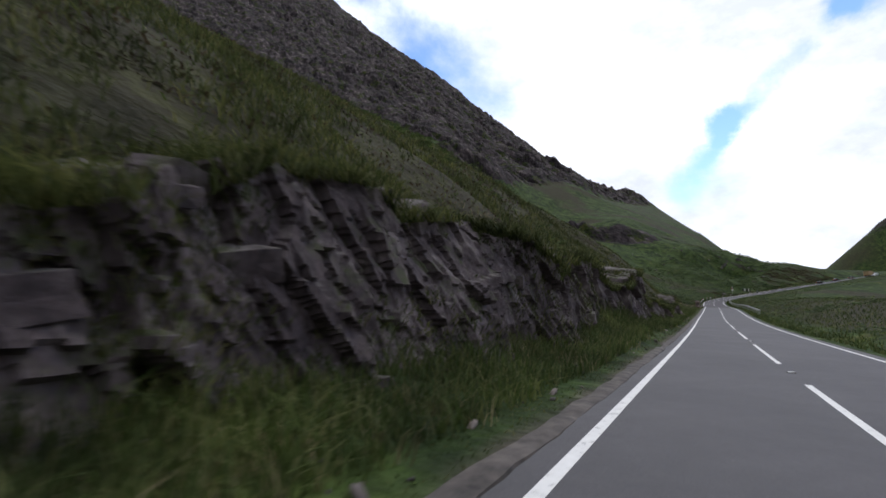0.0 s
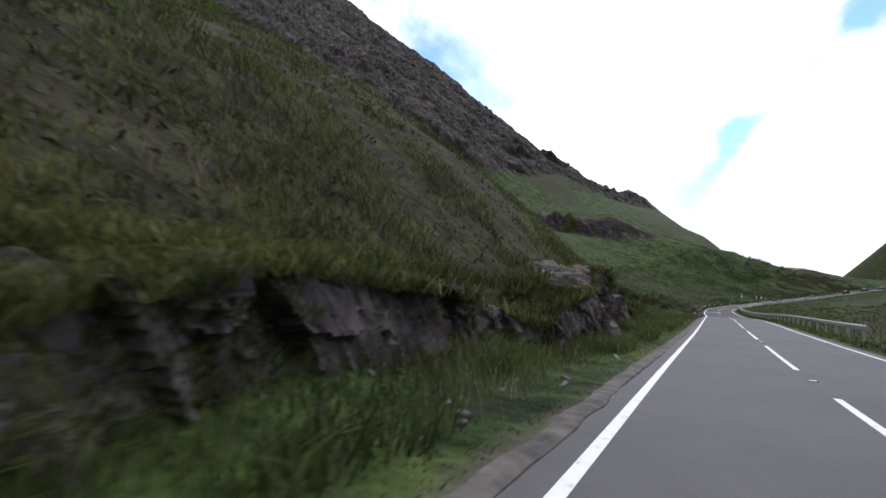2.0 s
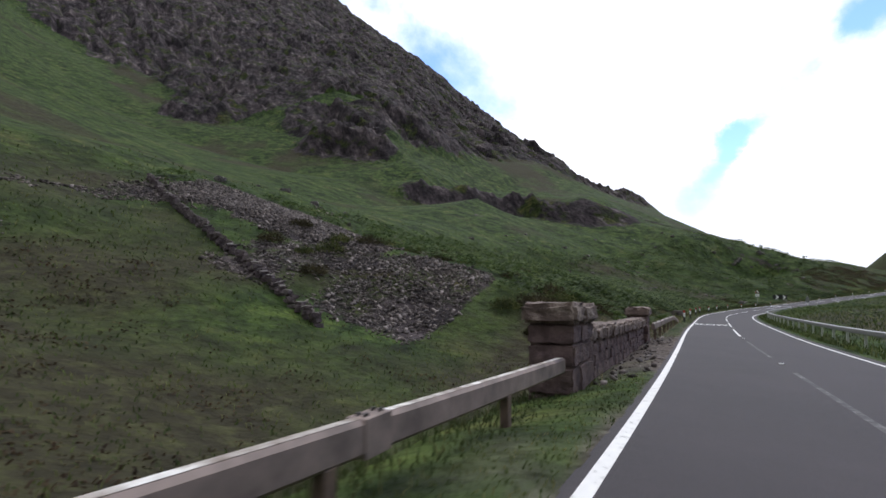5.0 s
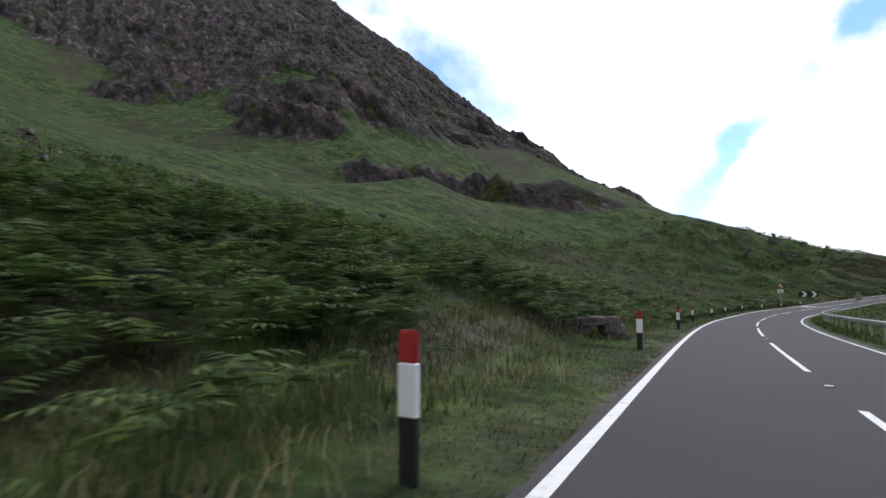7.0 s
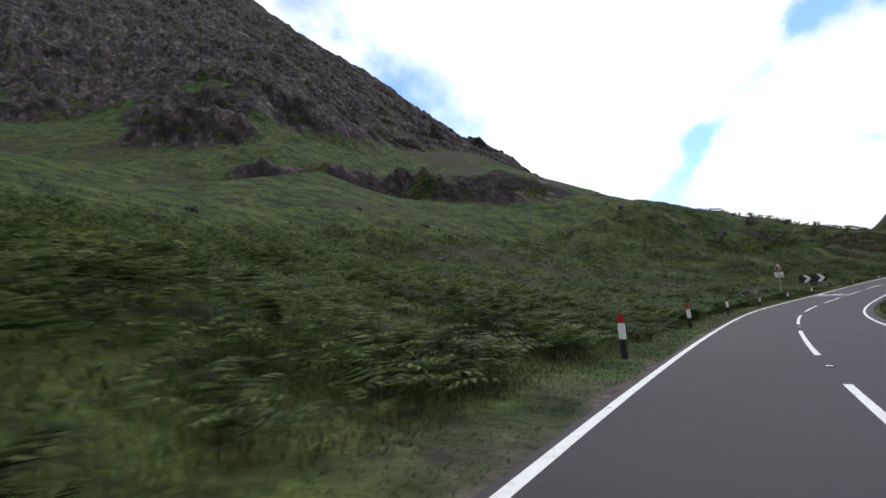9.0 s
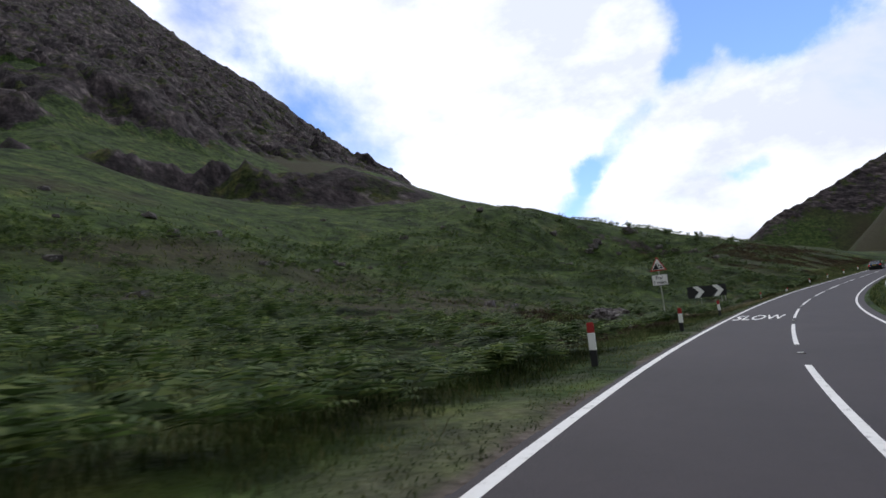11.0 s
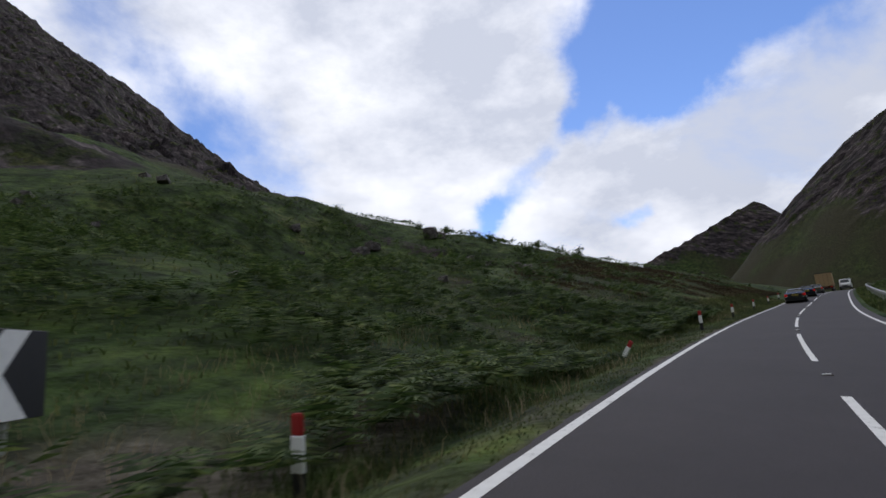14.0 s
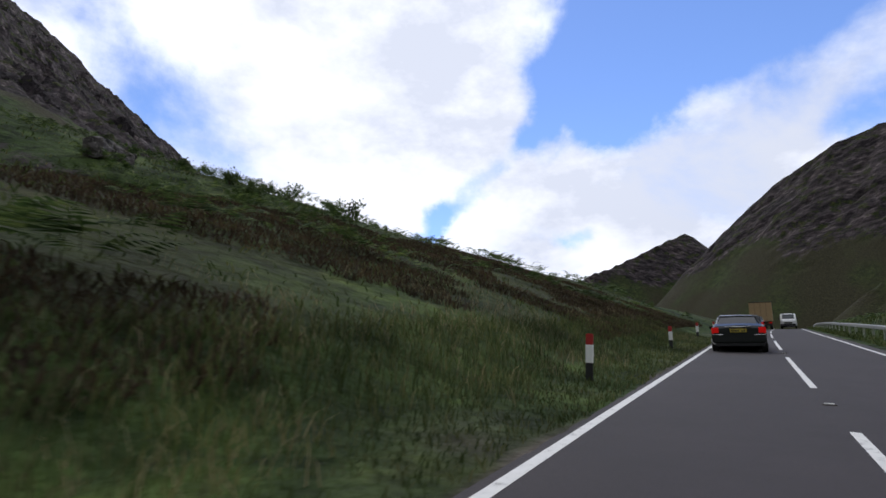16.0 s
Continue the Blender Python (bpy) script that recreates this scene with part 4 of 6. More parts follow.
FACE_H = [2.2, 1.9, 2.3, 2.9, 3.1, 2.7, 3.0, 2.9, 2.1, 2.7, 3.0, 2.8, 3.3, 3.3, 2.9, 2.2, 2.4, 3.1, 3.5, 3.7, 3.8, 2.7, 1.7, 1.3, 2.0, 1.7, 1.3, 0.3, 0.7, 1.1, 1.5, 1.4, 1.3, 0.9, 0.7, 1.4, 1.7, 2.4, 2.5, 2.2, 1.6, 0.9, 0.3, 0.0]
OUTCROPS = [(-5, 13.0), (13.0, 28.0), (28.0, 51.5), (53.0, 67.5), (67.5, 86.5)]


def chance(i, j, seed):
    v = np.sin(i * 127.1 + j * 311.7 + seed * 74.7) * 43758.5453
    return v - np.floor(v)


def facets(u, v, size, seed, steep=0.7, proud=0.5):
    """Relief of a jointed face: flat, tilted facets that meet in sharp edges and steps."""
    a, b = u / size, v / size
    i0, j0 = np.floor(a), np.floor(b)
    first, out = np.full(a.shape, 9.0), np.zeros(a.shape)
    for di in (-1, 0, 1):
        for dj in (-1, 0, 1):
            i, j = i0 + di, j0 + dj
            du, dv = a - i - 0.9 * chance(i, j, seed), b - j - 0.9 * chance(i, j, seed + 1)
            q = np.hypot(du, dv) + 0.5 * np.maximum(np.abs(du), np.abs(dv))
            lift = proud * (chance(i, j, seed + 2) - 0.5) + 2 * steep * ((chance(i, j, seed + 3) - 0.5) * du + (chance(i, j, seed + 4) - 0.35) * dv)
            closer = q < first
            out = np.where(closer, lift, out)
            first = np.where(closer, q, first)
    return out * size


def face_depth(s, h):
    """Offset of the rock face from the road's middle at a height h; its joints dip away along the road."""
    u, v = s + 0.12 * h + 0.4 * fbm(s, h, 2.5, 2, 70.0), 0.7 * h + 0.1 * s + 0.3 * fbm(s, h, 2.0, 2, 69.0)
    d = 4.95 + 0.26 * h + 0.35 * np.sin(s * 0.33) + 0.3 * fbm(s, h * 1.5, 5.0, 2, 71.0)
    d = d + facets(u, 0.7 * v, 1.7, 3.0, 0.18, 0.22) + facets(u + 0.2 * v, 0.8 * v, 0.72, 9.0, 0.24, 0.28) + facets(u, v, 0.27, 15.0, 0.28, 0.24)
    return d + 0.03 * fbm(s, h, 0.16, 2, 72.0)


def build_outcrop(s0, s1, rng):
    sm = (s0 + s1) / 2
    ox, oy = [float(v) for v in plan(sm, 6.5)]
    base = empty("rock_outcrop", pose(ox, oy, float(road_z(sm, 3.0))), "dark purplish grey fractured rock face rising from the grassy verge", "rock outcrop", "roadside rock faces")
    inv = base.matrix_world.inverted()
    n, m, cap = int((s1 - s0) / 0.045) + 1, 104, 12
    s = np.linspace(s0, s1, n)
    top = np.interp(s, FACE_S, FACE_H) + 0.6 * facets(s + 0 * s, 0 * s, 1.3, 33.0, 0.25, 0.4) + 0.15 * fbm(s, 0 * s, 0.8, 3, 73.0)
    S, F = np.meshgrid(s, np.concatenate([np.linspace(0, 1, m), 1 + np.linspace(0.1, 1, cap)]), indexing="ij")
    T = np.repeat(top[:, None], m + cap, 1)
    H = np.minimum(-0.4 + 4.8 * np.minimum(F, 1), T)
    back = np.clip(F - 1, 0, 1)
    D = face_depth(S, H) + back * 2.2
    H = H + back * 0.25 + 0.35 * facets(S, D, 0.7, 21.0, 0.5, 0.3) * (back > 0)
    x, y = plan(S.ravel(), D.ravel())
    z = road_z(S.ravel(), np.full(S.size, 3.0)) + H.ravel()
    ob = sheet("rock_face", np.stack([x - ox, y - oy, z - base.matrix_world.translation.z], 1), n, m + cap, ROCK, False, False)
    ob.parent = base
    # blocks loosened from the face and lying on its ledges
    for _ in range(int((s1 - s0) * 1.0)):
        s = rng.uniform(s0 + 0.4, s1 - 0.4)
        high = float(np.interp(s, FACE_S, FACE_H))
        if high < 0.9:
            continue
        h = high * rng.choice((0.1, 0.35, 0.65, 0.97, 1.0))
        d = float(face_depth(np.array([s]), np.array([h]))[0])
        k = rng.uniform(0.3, 0.9)
        x, y = [float(v) for v in plan(s, d + 0.24 * k)]
        ob = part("rock_block", rock_mesh(0.8 * k, k * rng.uniform(0.9, 1.5), k * rng.uniform(0.4, 0.8), rng, 7, 0.72, 1, 0.03), ROCK, base)
        ob.matrix_basis = inv @ pose(x, y, float(road_z(s, 3.0)) + h - 0.05, rng.uniform(-9, 9), rng.uniform(-4, 14), math.degrees(float(np.interp(s, SA, HEAD))) + rng.uniform(-20, 20))
    return base


def grow_on_face():
    """Grass and heath rooted in the cracks and ledges."""
    s = RNG.uniform(-4, 86, 90000)
    f = RNG.uniform(0, 1, 90000)
    h = f * np.interp(s, FACE_S, FACE_H)
    low, here = face_depth(s, h - 0.12), face_depth(s, h)
    m = ((here - low > 0.10) & (RNG.uniform(0, 1, len(s)) < 0.3)) | (fbm(s, h * 1.6, 1.9, 4, 75.0) > 0.13) | ((f > 0.93) & (RNG.uniform(0, 1, len(s)) < 0.5))
    m = m & (np.interp(s, FACE_S, FACE_H) > 0.4)
    s, h, d = s[m], h[m], here[m]
    x, y = plan(s, d + 0.02)
    z = road_z(s, np.full(len(s), 3.0)) + h
    tagged(blades("ledge_grass", x, y, z, 0.22, 0.02, 1.2, TUSSOCK), "grass tufts growing from cracks in the rock face", "grass", kind="stuff")
    # shaggy turf hanging over the lip of the face
    s = RNG.uniform(-4, 86, 80000)
    top = np.interp(s, FACE_S, FACE_H)
    out = RNG.uniform(-0.25, 2.0, len(s))
    m = (fbm(s, out, 1.8, 3, 77.0) > -0.4) & (top > 0.3)
    s, top, out = s[m], top[m], out[m]
    x, y = plan(s, face_depth(s, top) + out)
    z = road_z(s, np.full(len(s), 3.0)) + top - 0.06 + 0.12 * np.clip(out, 0, 2)
    tagged(blades("overhanging_turf", x, y, z, 0.42, 0.03, 1.5, TUSSOCK), "shaggy dark turf hanging over the rock face", "grass", kind="stuff")


grow()
grow_on_face()
rng = random.Random(3)
for o in OUTCROPS:
    build_outcrop(*o, rng)


# ---- roadside things ----
def plain(name, color, rough=0.5, metal=0.0, wear=0.15, scale=6.0):
    def build(nt, b):
        k = tuple(c * (1 - wear) for c in color)
        h = tuple(min(1.0, c * (1 + wear)) for c in color)
        nt.links.new(ramp(nt, tex(nt, scale, 6, 0.65), [(0.3, k), (0.7, h)]), b.inputs["Base Color"])
    return material(name, build, rough, metal)


WHITE = plain("white_sheeting", (0.92, 0.92, 0.89), 0.5, 0, 0.06)
RED = plain("red_sheeting", (0.42, 0.03, 0.03), 0.5)
BLACK = plain("black_plastic", (0.018, 0.018, 0.02), 0.6)
STEEL = plain("galvanised_steel", (0.36, 0.36, 0.35), 0.5, 0.6)
POLE = plain("grey_painted_pole", (0.42, 0.43, 0.38), 0.6)
BACK = plain("grey_sign_back", (0.22, 0.23, 0.23), 0.6)
def mat_stone(lo, mid, hi):
    def build(nt, b):
        c = ramp(nt, tex(nt, 3.0, 9, 0.72), [(0.3, lo), (0.5, mid), (0.7, hi)])
        stain = ramp(nt, tex(nt, 0.9, 6, 0.7), [(0.35, (0.55, 0.52, 0.52)), (0.65, (1.15, 1.1, 1.05))])
        nt.links.new(blend(nt, 1.0, c, stain, "MULTIPLY"), b.inputs["Base Color"])
        bump(nt, b, tex(nt, 13.0, 9, 0.72), 1.0, 0.05)
    return build


STONE = material("weathered_bridge_stone", mat_stone((0.07, 0.046, 0.048), (0.135, 0.093, 0.093), (0.22, 0.16, 0.15)), 0.9)
COPING = material("lichened_coping_stone", mat_stone((0.07, 0.05, 0.043), (0.165, 0.125, 0.108), (0.46, 0.40, 0.35)), 0.9)
# patchy near-white for the rail's top: the sky's light is in the colour
def mat_skylit_top(nt, b):
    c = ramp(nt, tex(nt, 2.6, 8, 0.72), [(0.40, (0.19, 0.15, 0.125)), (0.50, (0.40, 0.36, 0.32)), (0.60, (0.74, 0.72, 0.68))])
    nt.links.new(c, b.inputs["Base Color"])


SKYLIT_TOP = material("skylit_rail_paint", mat_skylit_top, 0.8)
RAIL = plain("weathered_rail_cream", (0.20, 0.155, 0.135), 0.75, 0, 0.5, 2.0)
RUSTY = plain("rusty_brown_post", (0.11, 0.075, 0.055), 0.85, 0, 0.4, 5.0)
CONCRETE = plain("dirty_concrete", (0.075, 0.063, 0.055), 0.9, 0, 0.8, 3.5)
STUD = plain("white_road_stud", (0.75, 0.75, 0.72), 0.35)


def box(x0, x1, y0, y1, z0, z1, bevel=0.0, segs=1):
    bm = bmesh.new()
    bmesh.ops.create_cube(bm, size=1)
    for v in bm.verts:
        v.co = Vector((x0 + (v.co.x + 0.5) * (x1 - x0), y0 + (v.co.y + 0.5) * (y1 - y0), z0 + (v.co.z + 0.5) * (z1 - z0)))
    if bevel:
        bmesh.ops.bevel(bm, geom=list(bm.edges), offset=bevel, segments=segs, affect="EDGES", clamp_overlap=True)
    return bm


def tube(r, z0, z1, n=12, x=0.0, y=0.0):
    bm = bmesh.new()
    bmesh.ops.create_cone(bm, cap_ends=True, segments=n, radius1=r, radius2=r, depth=z1 - z0, matrix=Matrix.Translation((x, y, (z0 + z1) / 2)))
    return bm


def prism(points, y0, y1):
    """A flat shape in x, z given thickness from y0 to y1."""
    bm = bmesh.new()
    a = [bm.verts.new((x, y0, z)) for x, z in points]
    b = [bm.verts.new((x, y1, z)) for x, z in points]
    n = len(points)
    bm.faces.new(a)
    bm.faces.new(b[::-1])
    for i in range(n):
        bm.faces.new((a[i], b[i], b[(i + 1) % n], a[(i + 1) % n]))
    bmesh.ops.recalc_face_normals(bm, faces=list(bm.faces))
    return bm


def on_road(s, d, lift=0.0, turn=0.0, on_land=False, lean=0.0, tip=0.0):
    """A pose at a station and offset: y runs along the road, x to its right."""
    x, y = plan(np.array([float(s)]), np.array([float(d)]))
    z = land(x, y, np.array([float(s)]), np.array([float(d)]))[0] if on_land else float(road_z(s, d))
    return pose(float(x[0]), float(y[0]), float(z) + lift, tip, lean, math.degrees(float(np.interp(s, SA, HEAD))) + turn)


def words(text, size):
    """The outline of a line of text as triangles, its left foot at the origin."""
    cu = bpy.data.curves.new("words", "FONT")
    cu.body, cu.size, cu.offset = text, size, size * 0.012
    ob = new("words", cu)
    bpy.context.view_layer.update()
    me = bpy.data.meshes.new_from_object(ob.evaluated_get(bpy.context.evaluated_depsgraph_get()))
    bpy.data.objects.remove(ob)
    return me


# marker posts
def build_post(m, label):
    p = empty("marker_post", m, label, "marker post", "roadside marker posts")
    part("post_body", box(-0.065, 0.065, -0.025, 0.025, -0.15, 0.50, 0.008), BLACK, p, "dark lower post")
    part("white_band", box(-0.069, 0.069, -0.029, 0.029, 0.45, 0.78, 0.008), WHITE, p, "white reflective band")
    part("red_cap", box(-0.067, 0.067, -0.027, 0.027, 0.78, 0.98, 0.014, 2), RED, p, "red painted cap")
    return p


first = build_post(on_road(174.4, 3.25, -0.05, turn=-6, on_land=True), "black, white and red flat marker post on the grass verge")
for s, d, lean, tip in [(185.2, 3.2, 1, 0), (197.4, 3.2, 0, 1), (208.6, 3.5, 2, 0), (220.8, 3.4, 0, 0), (232.0, 3.5, -1, 0), (244.0, 3.45, 0, 0), (256.1, 3.45, 1, 0), (266.9, 3.4, 2, 1), (278.6, 3.5, 0, 0), (304.4, 4.6, 1, 0), (326.0, 3.38, 0, 0), (338.2, 3.4, 1, 0), (350.2, 3.5, 3, 0), (362.4, 3.6, 0, 0), (374.4, 3.7, 0, 0), (386.5, 3.7, 0, 0)]:
    copy_thing(first, on_road(s, d, -0.14 if s > 250 else -0.05, random.uniform(-8, 4), True, lean, tip))
tagged(copy_thing(first, on_road(317.2, 4.75, -0.3, -20, True, 34, -6)), "black, white and red marker post knocked over at a slant")


# painted word on the road
def road_word(s0, length, d0, d1, skew):
    me = words("SLOW", 1.0)
    xs = [v.co.x for v in me.vertices]
    ys = [v.co.y for v in me.vertices]
    for v in me.vertices:
        u = (v.co.x - min(xs)) / (max(xs) - min(xs))
        w = (v.co.y - min(ys)) / (max(ys) - min(ys))
        d = d0 + (d1 - d0) * u
        s = s0 + length * w + skew * (d0 - d)
        x, y = plan(np.array([s]), np.array([d]))
        v.co = (float(x[0]), float(y[0]), float(road_z(s, d)) + 0.005)
    me.materials.append(PAINT)
    return tagged(new("road_lettering", me), "large white painted word SLOW on the tarmac", "road marking", "painted road words", "structure")


road_word(170.1, 2.8, 2.44, 0.16, 0.80)
road_word(272.5, 3.8, 2.32, 0.40, 0.62)

# road studs between the dashes
stud = empty("road_stud", on_road(DASH0 + 2.15, 0.0), "small white reflective road stud set in the tarmac", "road stud", "centre line road studs")
part("casting", box(-0.09, 0.09, -0.06, 0.06, -0.01, 0.012, 0.004), CONCRETE, stud)
part("reflector", box(-0.06, 0.06, -0.03, 0.03, 0.010, 0.026, 0.006), STUD, stud, "white reflector")
for n in range(1, 30):
    copy_thing(stud, on_road(DASH0 + PERIOD * n + 2.15, 0.0))


# falling rocks sign
def build_warning_sign():
    x, y = 11.05, 279.6
    z = float(land(np.array([x]), np.array([y]))[0])
    m = pose(x, y, z, 0, 0, -12)
    sign = empty("warning_sign", m, "red-bordered triangular falling rocks sign on a grey pole", "road sign")
    top = -5.38 - z
    part("pole", tube(0.04, -0.3, top - 0.1, 12, 0, 0.04), POLE, sign, "grey metal pole")
    def tri(k, drop):
        h = 0.80
        c = top - h * 0.62 - drop
        w = 0.92 * k
        return [(-w / 2, c - h * 0.38 * k), (w / 2, c - h * 0.38 * k), (0.03, c + h * 0.62 * k), (-0.03, c + h * 0.62 * k)]
    plate = part("triangle_plate", prism(tri(1.0, 0), 0.0, 0.012), RED, sign, "red bordered triangle")
    part("white_face", prism(tri(0.78, 0), -0.005, 0.004), WHITE, plate)
    c = top - 0.80 * 0.62
    part("cliff_symbol", prism([(-0.30, c - 0.215), (0.10, c - 0.215), (0.0, c - 0.10), (-0.05, c + 0.06), (-0.06, c + 0.16), (-0.1, c + 0.13)], -0.010, -0.003), BLACK, plate)
    for i, (px, pz, r) in enumerate([(0.185, -0.13, 0.072), (0.065, 0.03, 0.045), (0.155, -0.01, 0.036), (0.06, -0.05, 0.026), (0.10, -0.14, 0.022), (0.01, 0.12, 0.022), (0.0, 0.16, 0.014)]):
        pts = [(px + r * math.cos(a) * (1 + 0.08 * math.sin(3 * a)), c + pz + r * math.sin(a)) for a in [k * math.pi / 7 for k in range(14)]]
        part("rock_symbol", prism(pts, -0.010, -0.003), BLACK, plate)
    pb = -7.06 - z
    pl = part("supplementary_plate", box(-0.45, 0.45, 0.0, 0.012, pb, pb + 0.66, 0.004), BLACK, sign, "white plate with black border")
    part("plate_face", box(-0.425, 0.425, -0.006, 0.002, pb + 0.025, pb + 0.635), WHITE, pl)
    for text, cx, cz, size in (("For", 0.0, pb + 0.37, 0.30), ("3 miles", 0.0, pb + 0.10, 0.27)):
        me = words(text, size)
        xs = [v.co.x for v in me.vertices]
        mid = (min(xs) + max(xs)) / 2
        bpy.data.meshes.remove(me)
        left = cx - mid
        for k, ch in enumerate(text):
            if ch == " ":
                continue
            me = words(ch, size)
            both, own = words(text[:k + 1], size), [v.co.x for v in me.vertices]
            shift = max(v.co.x for v in both.vertices) - max(own)
            bpy.data.meshes.remove(both)
            for v in me.vertices:
                v.co = (v.co.x + shift + left, -0.009, v.co.y + cz)
            me.materials.append(BLACK)
            ob = new("letter", me)
            ob.parent = pl
    for hz in (pb + 0.15, pb + 0.5, top - 0.6):
        part("clamp", box(-0.08, 0.08, 0.012, 0.09, hz - 0.02, hz + 0.02, 0.004), STEEL, sign)


build_warning_sign()


# chevron board at the bend
def build_chevron():
    x, y = 17.97, 300.72
    z = float(land(np.array([x]), np.array([y]))[0])
    m = pose(x, y, z, 0, 0, -11)
    sign = empty("chevron_sign", m, "black chevron board with two white arrows on low posts", "road sign")
    b0, b1, w = -7.96 - z, -6.88 - z, 1.64
    board = part("board", box(-w, w, 0, 0.03, b0, b1, 0.006), BLACK, sign, "black board")
    mid, half = (b0 + b1) / 2, (b1 - b0) / 2 - 0.01
    for cx in (-1.12, 0.52):
        pts = [(cx, mid + half), (cx + 0.46, mid + half), (cx + 0.95, mid), (cx + 0.46, mid - half), (cx, mid - half), (cx + 0.47, mid)]
        part("chevron", prism(pts, -0.006, 0.004), WHITE, board, "white arrow")
    for cx in (-0.55, 1.2, 1.5):
        part("leg", box(cx - 0.04, cx + 0.04, 0.032, 0.10, -0.3, b1 - 0.1, 0.008), POLE, sign, "grey steel leg")
    # a second board behind the first, turned to the other lane
    side = part("side_board", box(0, 3.75, -0.015, 0.015, b0, b1, 0.006), BLACK, sign, "black board turned away")
    for cx in (0.75, 2.45):
        pts = [(cx + 0.95, mid + half), (cx + 0.49, mid + half), (cx, mid), (cx + 0.49, mid - half), (cx + 0.95, mid - half), (cx + 0.48, mid)]
        part("chevron", prism(pts, -0.021, -0.012), WHITE, side, "white arrow")
    part("leg", box(3.06, 3.14, 0.02, 0.08, b0 - 1.3, b0 + 0.8, 0.008), POLE, side, "grey steel leg")
    side.matrix_basis = pose(w + 0.04, 0.06, 0, 0, 0, 110)


build_chevron()


# back of a sign on the far side
def build_far_sign():
    m = on_road(276.5, -4.6, 0, 8, True)
    sign = empty("warning_sign", m, "grey back of a triangular warning sign on a pole", "road sign")
    part("pole", tube(0.04, -0.3, 2.9, 12), POLE, sign, "grey metal pole")
    part("triangle_plate", prism([(-0.45, 2.1), (0.45, 2.1), (0.0, 2.9)], -0.06, -0.045), BACK, sign, "grey triangle back")
    part("supplementary_plate", box(-0.4, 0.4, -0.06, -0.045, 1.45, 2.0, 0.004), BACK, sign, "grey plate back")


build_far_sign()


# bridge parapet
def build_parapet():
    m = on_road(142.5, 3.8)
    inv = m.inverted()
    wall = empty("bridge_parapet", m, "old weathered stone bridge parapet with thick coping stones and end piers", "parapet wall")
    rng = random.Random(11)

    def stone(name, s0, s1, d0, d1, z0, z1, mat, bev, label=""):
        bm = box(-(d1 - d0) / 2, (d1 - d0) / 2, -(s1 - s0) / 2, (s1 - s0) / 2, -(z1 - z0) / 2, (z1 - z0) / 2, bev, 2)
        if name != "core":
            bmesh.ops.subdivide_edges(bm, edges=[e for e in bm.edges if e.calc_length() > 0.2], cuts=6 if "cop" in name else 3, use_grid_fill=True)
            k = 0.034 if "c" == name[0] or "cap" in name else 0.022
            seed = Vector((rng.uniform(-40, 40), rng.uniform(-40, 40), rng.uniform(-40, 40)))
            for v in bm.verts:
                v.co += k * noise.noise_vector(v.co * 6.5 + seed) + 0.8 * k * noise.noise_vector(v.co * 17.0 + seed)
        ob = part(name, bm, mat, wall, label)
        ob.matrix_basis = inv @ on_road((s0 + s1) / 2, (d0 + d1) / 2, 0, rng.uniform(-1, 1)) @ pose(0, 0, (z0 + z1) / 2)
        return ob

    def course(s0, s1, d0, d1, z0, z1, lo, hi, name, mat, bev):
        s = s0
        while s < s1 - 0.05:
            e = min(s1, s + rng.uniform(lo, hi))
            if s1 - e < 0.25:
                e = s1
            j = rng.uniform(-0.018, 0.018)
            stone(name, s + 0.003, e - 0.003, d0 + j, d1 + j, z0, z1 + rng.uniform(-0.02, 0.02) * (name == "coping_stone"), mat, bev)
            s = e
    # solid heart, set back behind the joints
    for a in np.arange(135.4, 149.7, 1.0):
        stone("core", a, min(a + 1.0, 149.75), 3.86, 4.24, -1.2, 0.5, STONE, 0.0)
    for z0, z1 in ((-0.75, -0.38), (-0.37, 0.03), (0.04, 0.26), (0.27, 0.50)):
        course(137.0, 148.8, 3.82, 4.28, z0, z1, 0.45, 1.05, "wall_stone", STONE, 0.012)
    course(137.0, 148.8, 3.74, 4.36, 0.51, 0.83, 0.7, 1.25, "coping_stone", COPING, 0.06)
    for p0, p1 in ((135.2, 137.0), (148.8, 150.1)):
        for z0, z1 in ((-0.75, -0.2), (-0.19, 0.25), (0.26, 0.60), (0.61, 0.93)):
            course(p0, p1, 3.68, 4.42, z0, z1, 0.55, 0.95, "pier_stone", STONE, 0.03)
        course(p0 - 0.1, p1 + 0.1, 3.60, 4.50, 0.94, 1.27, 0.85, 1.3, "pier_cap", COPING, 0.06)


build_parapet()


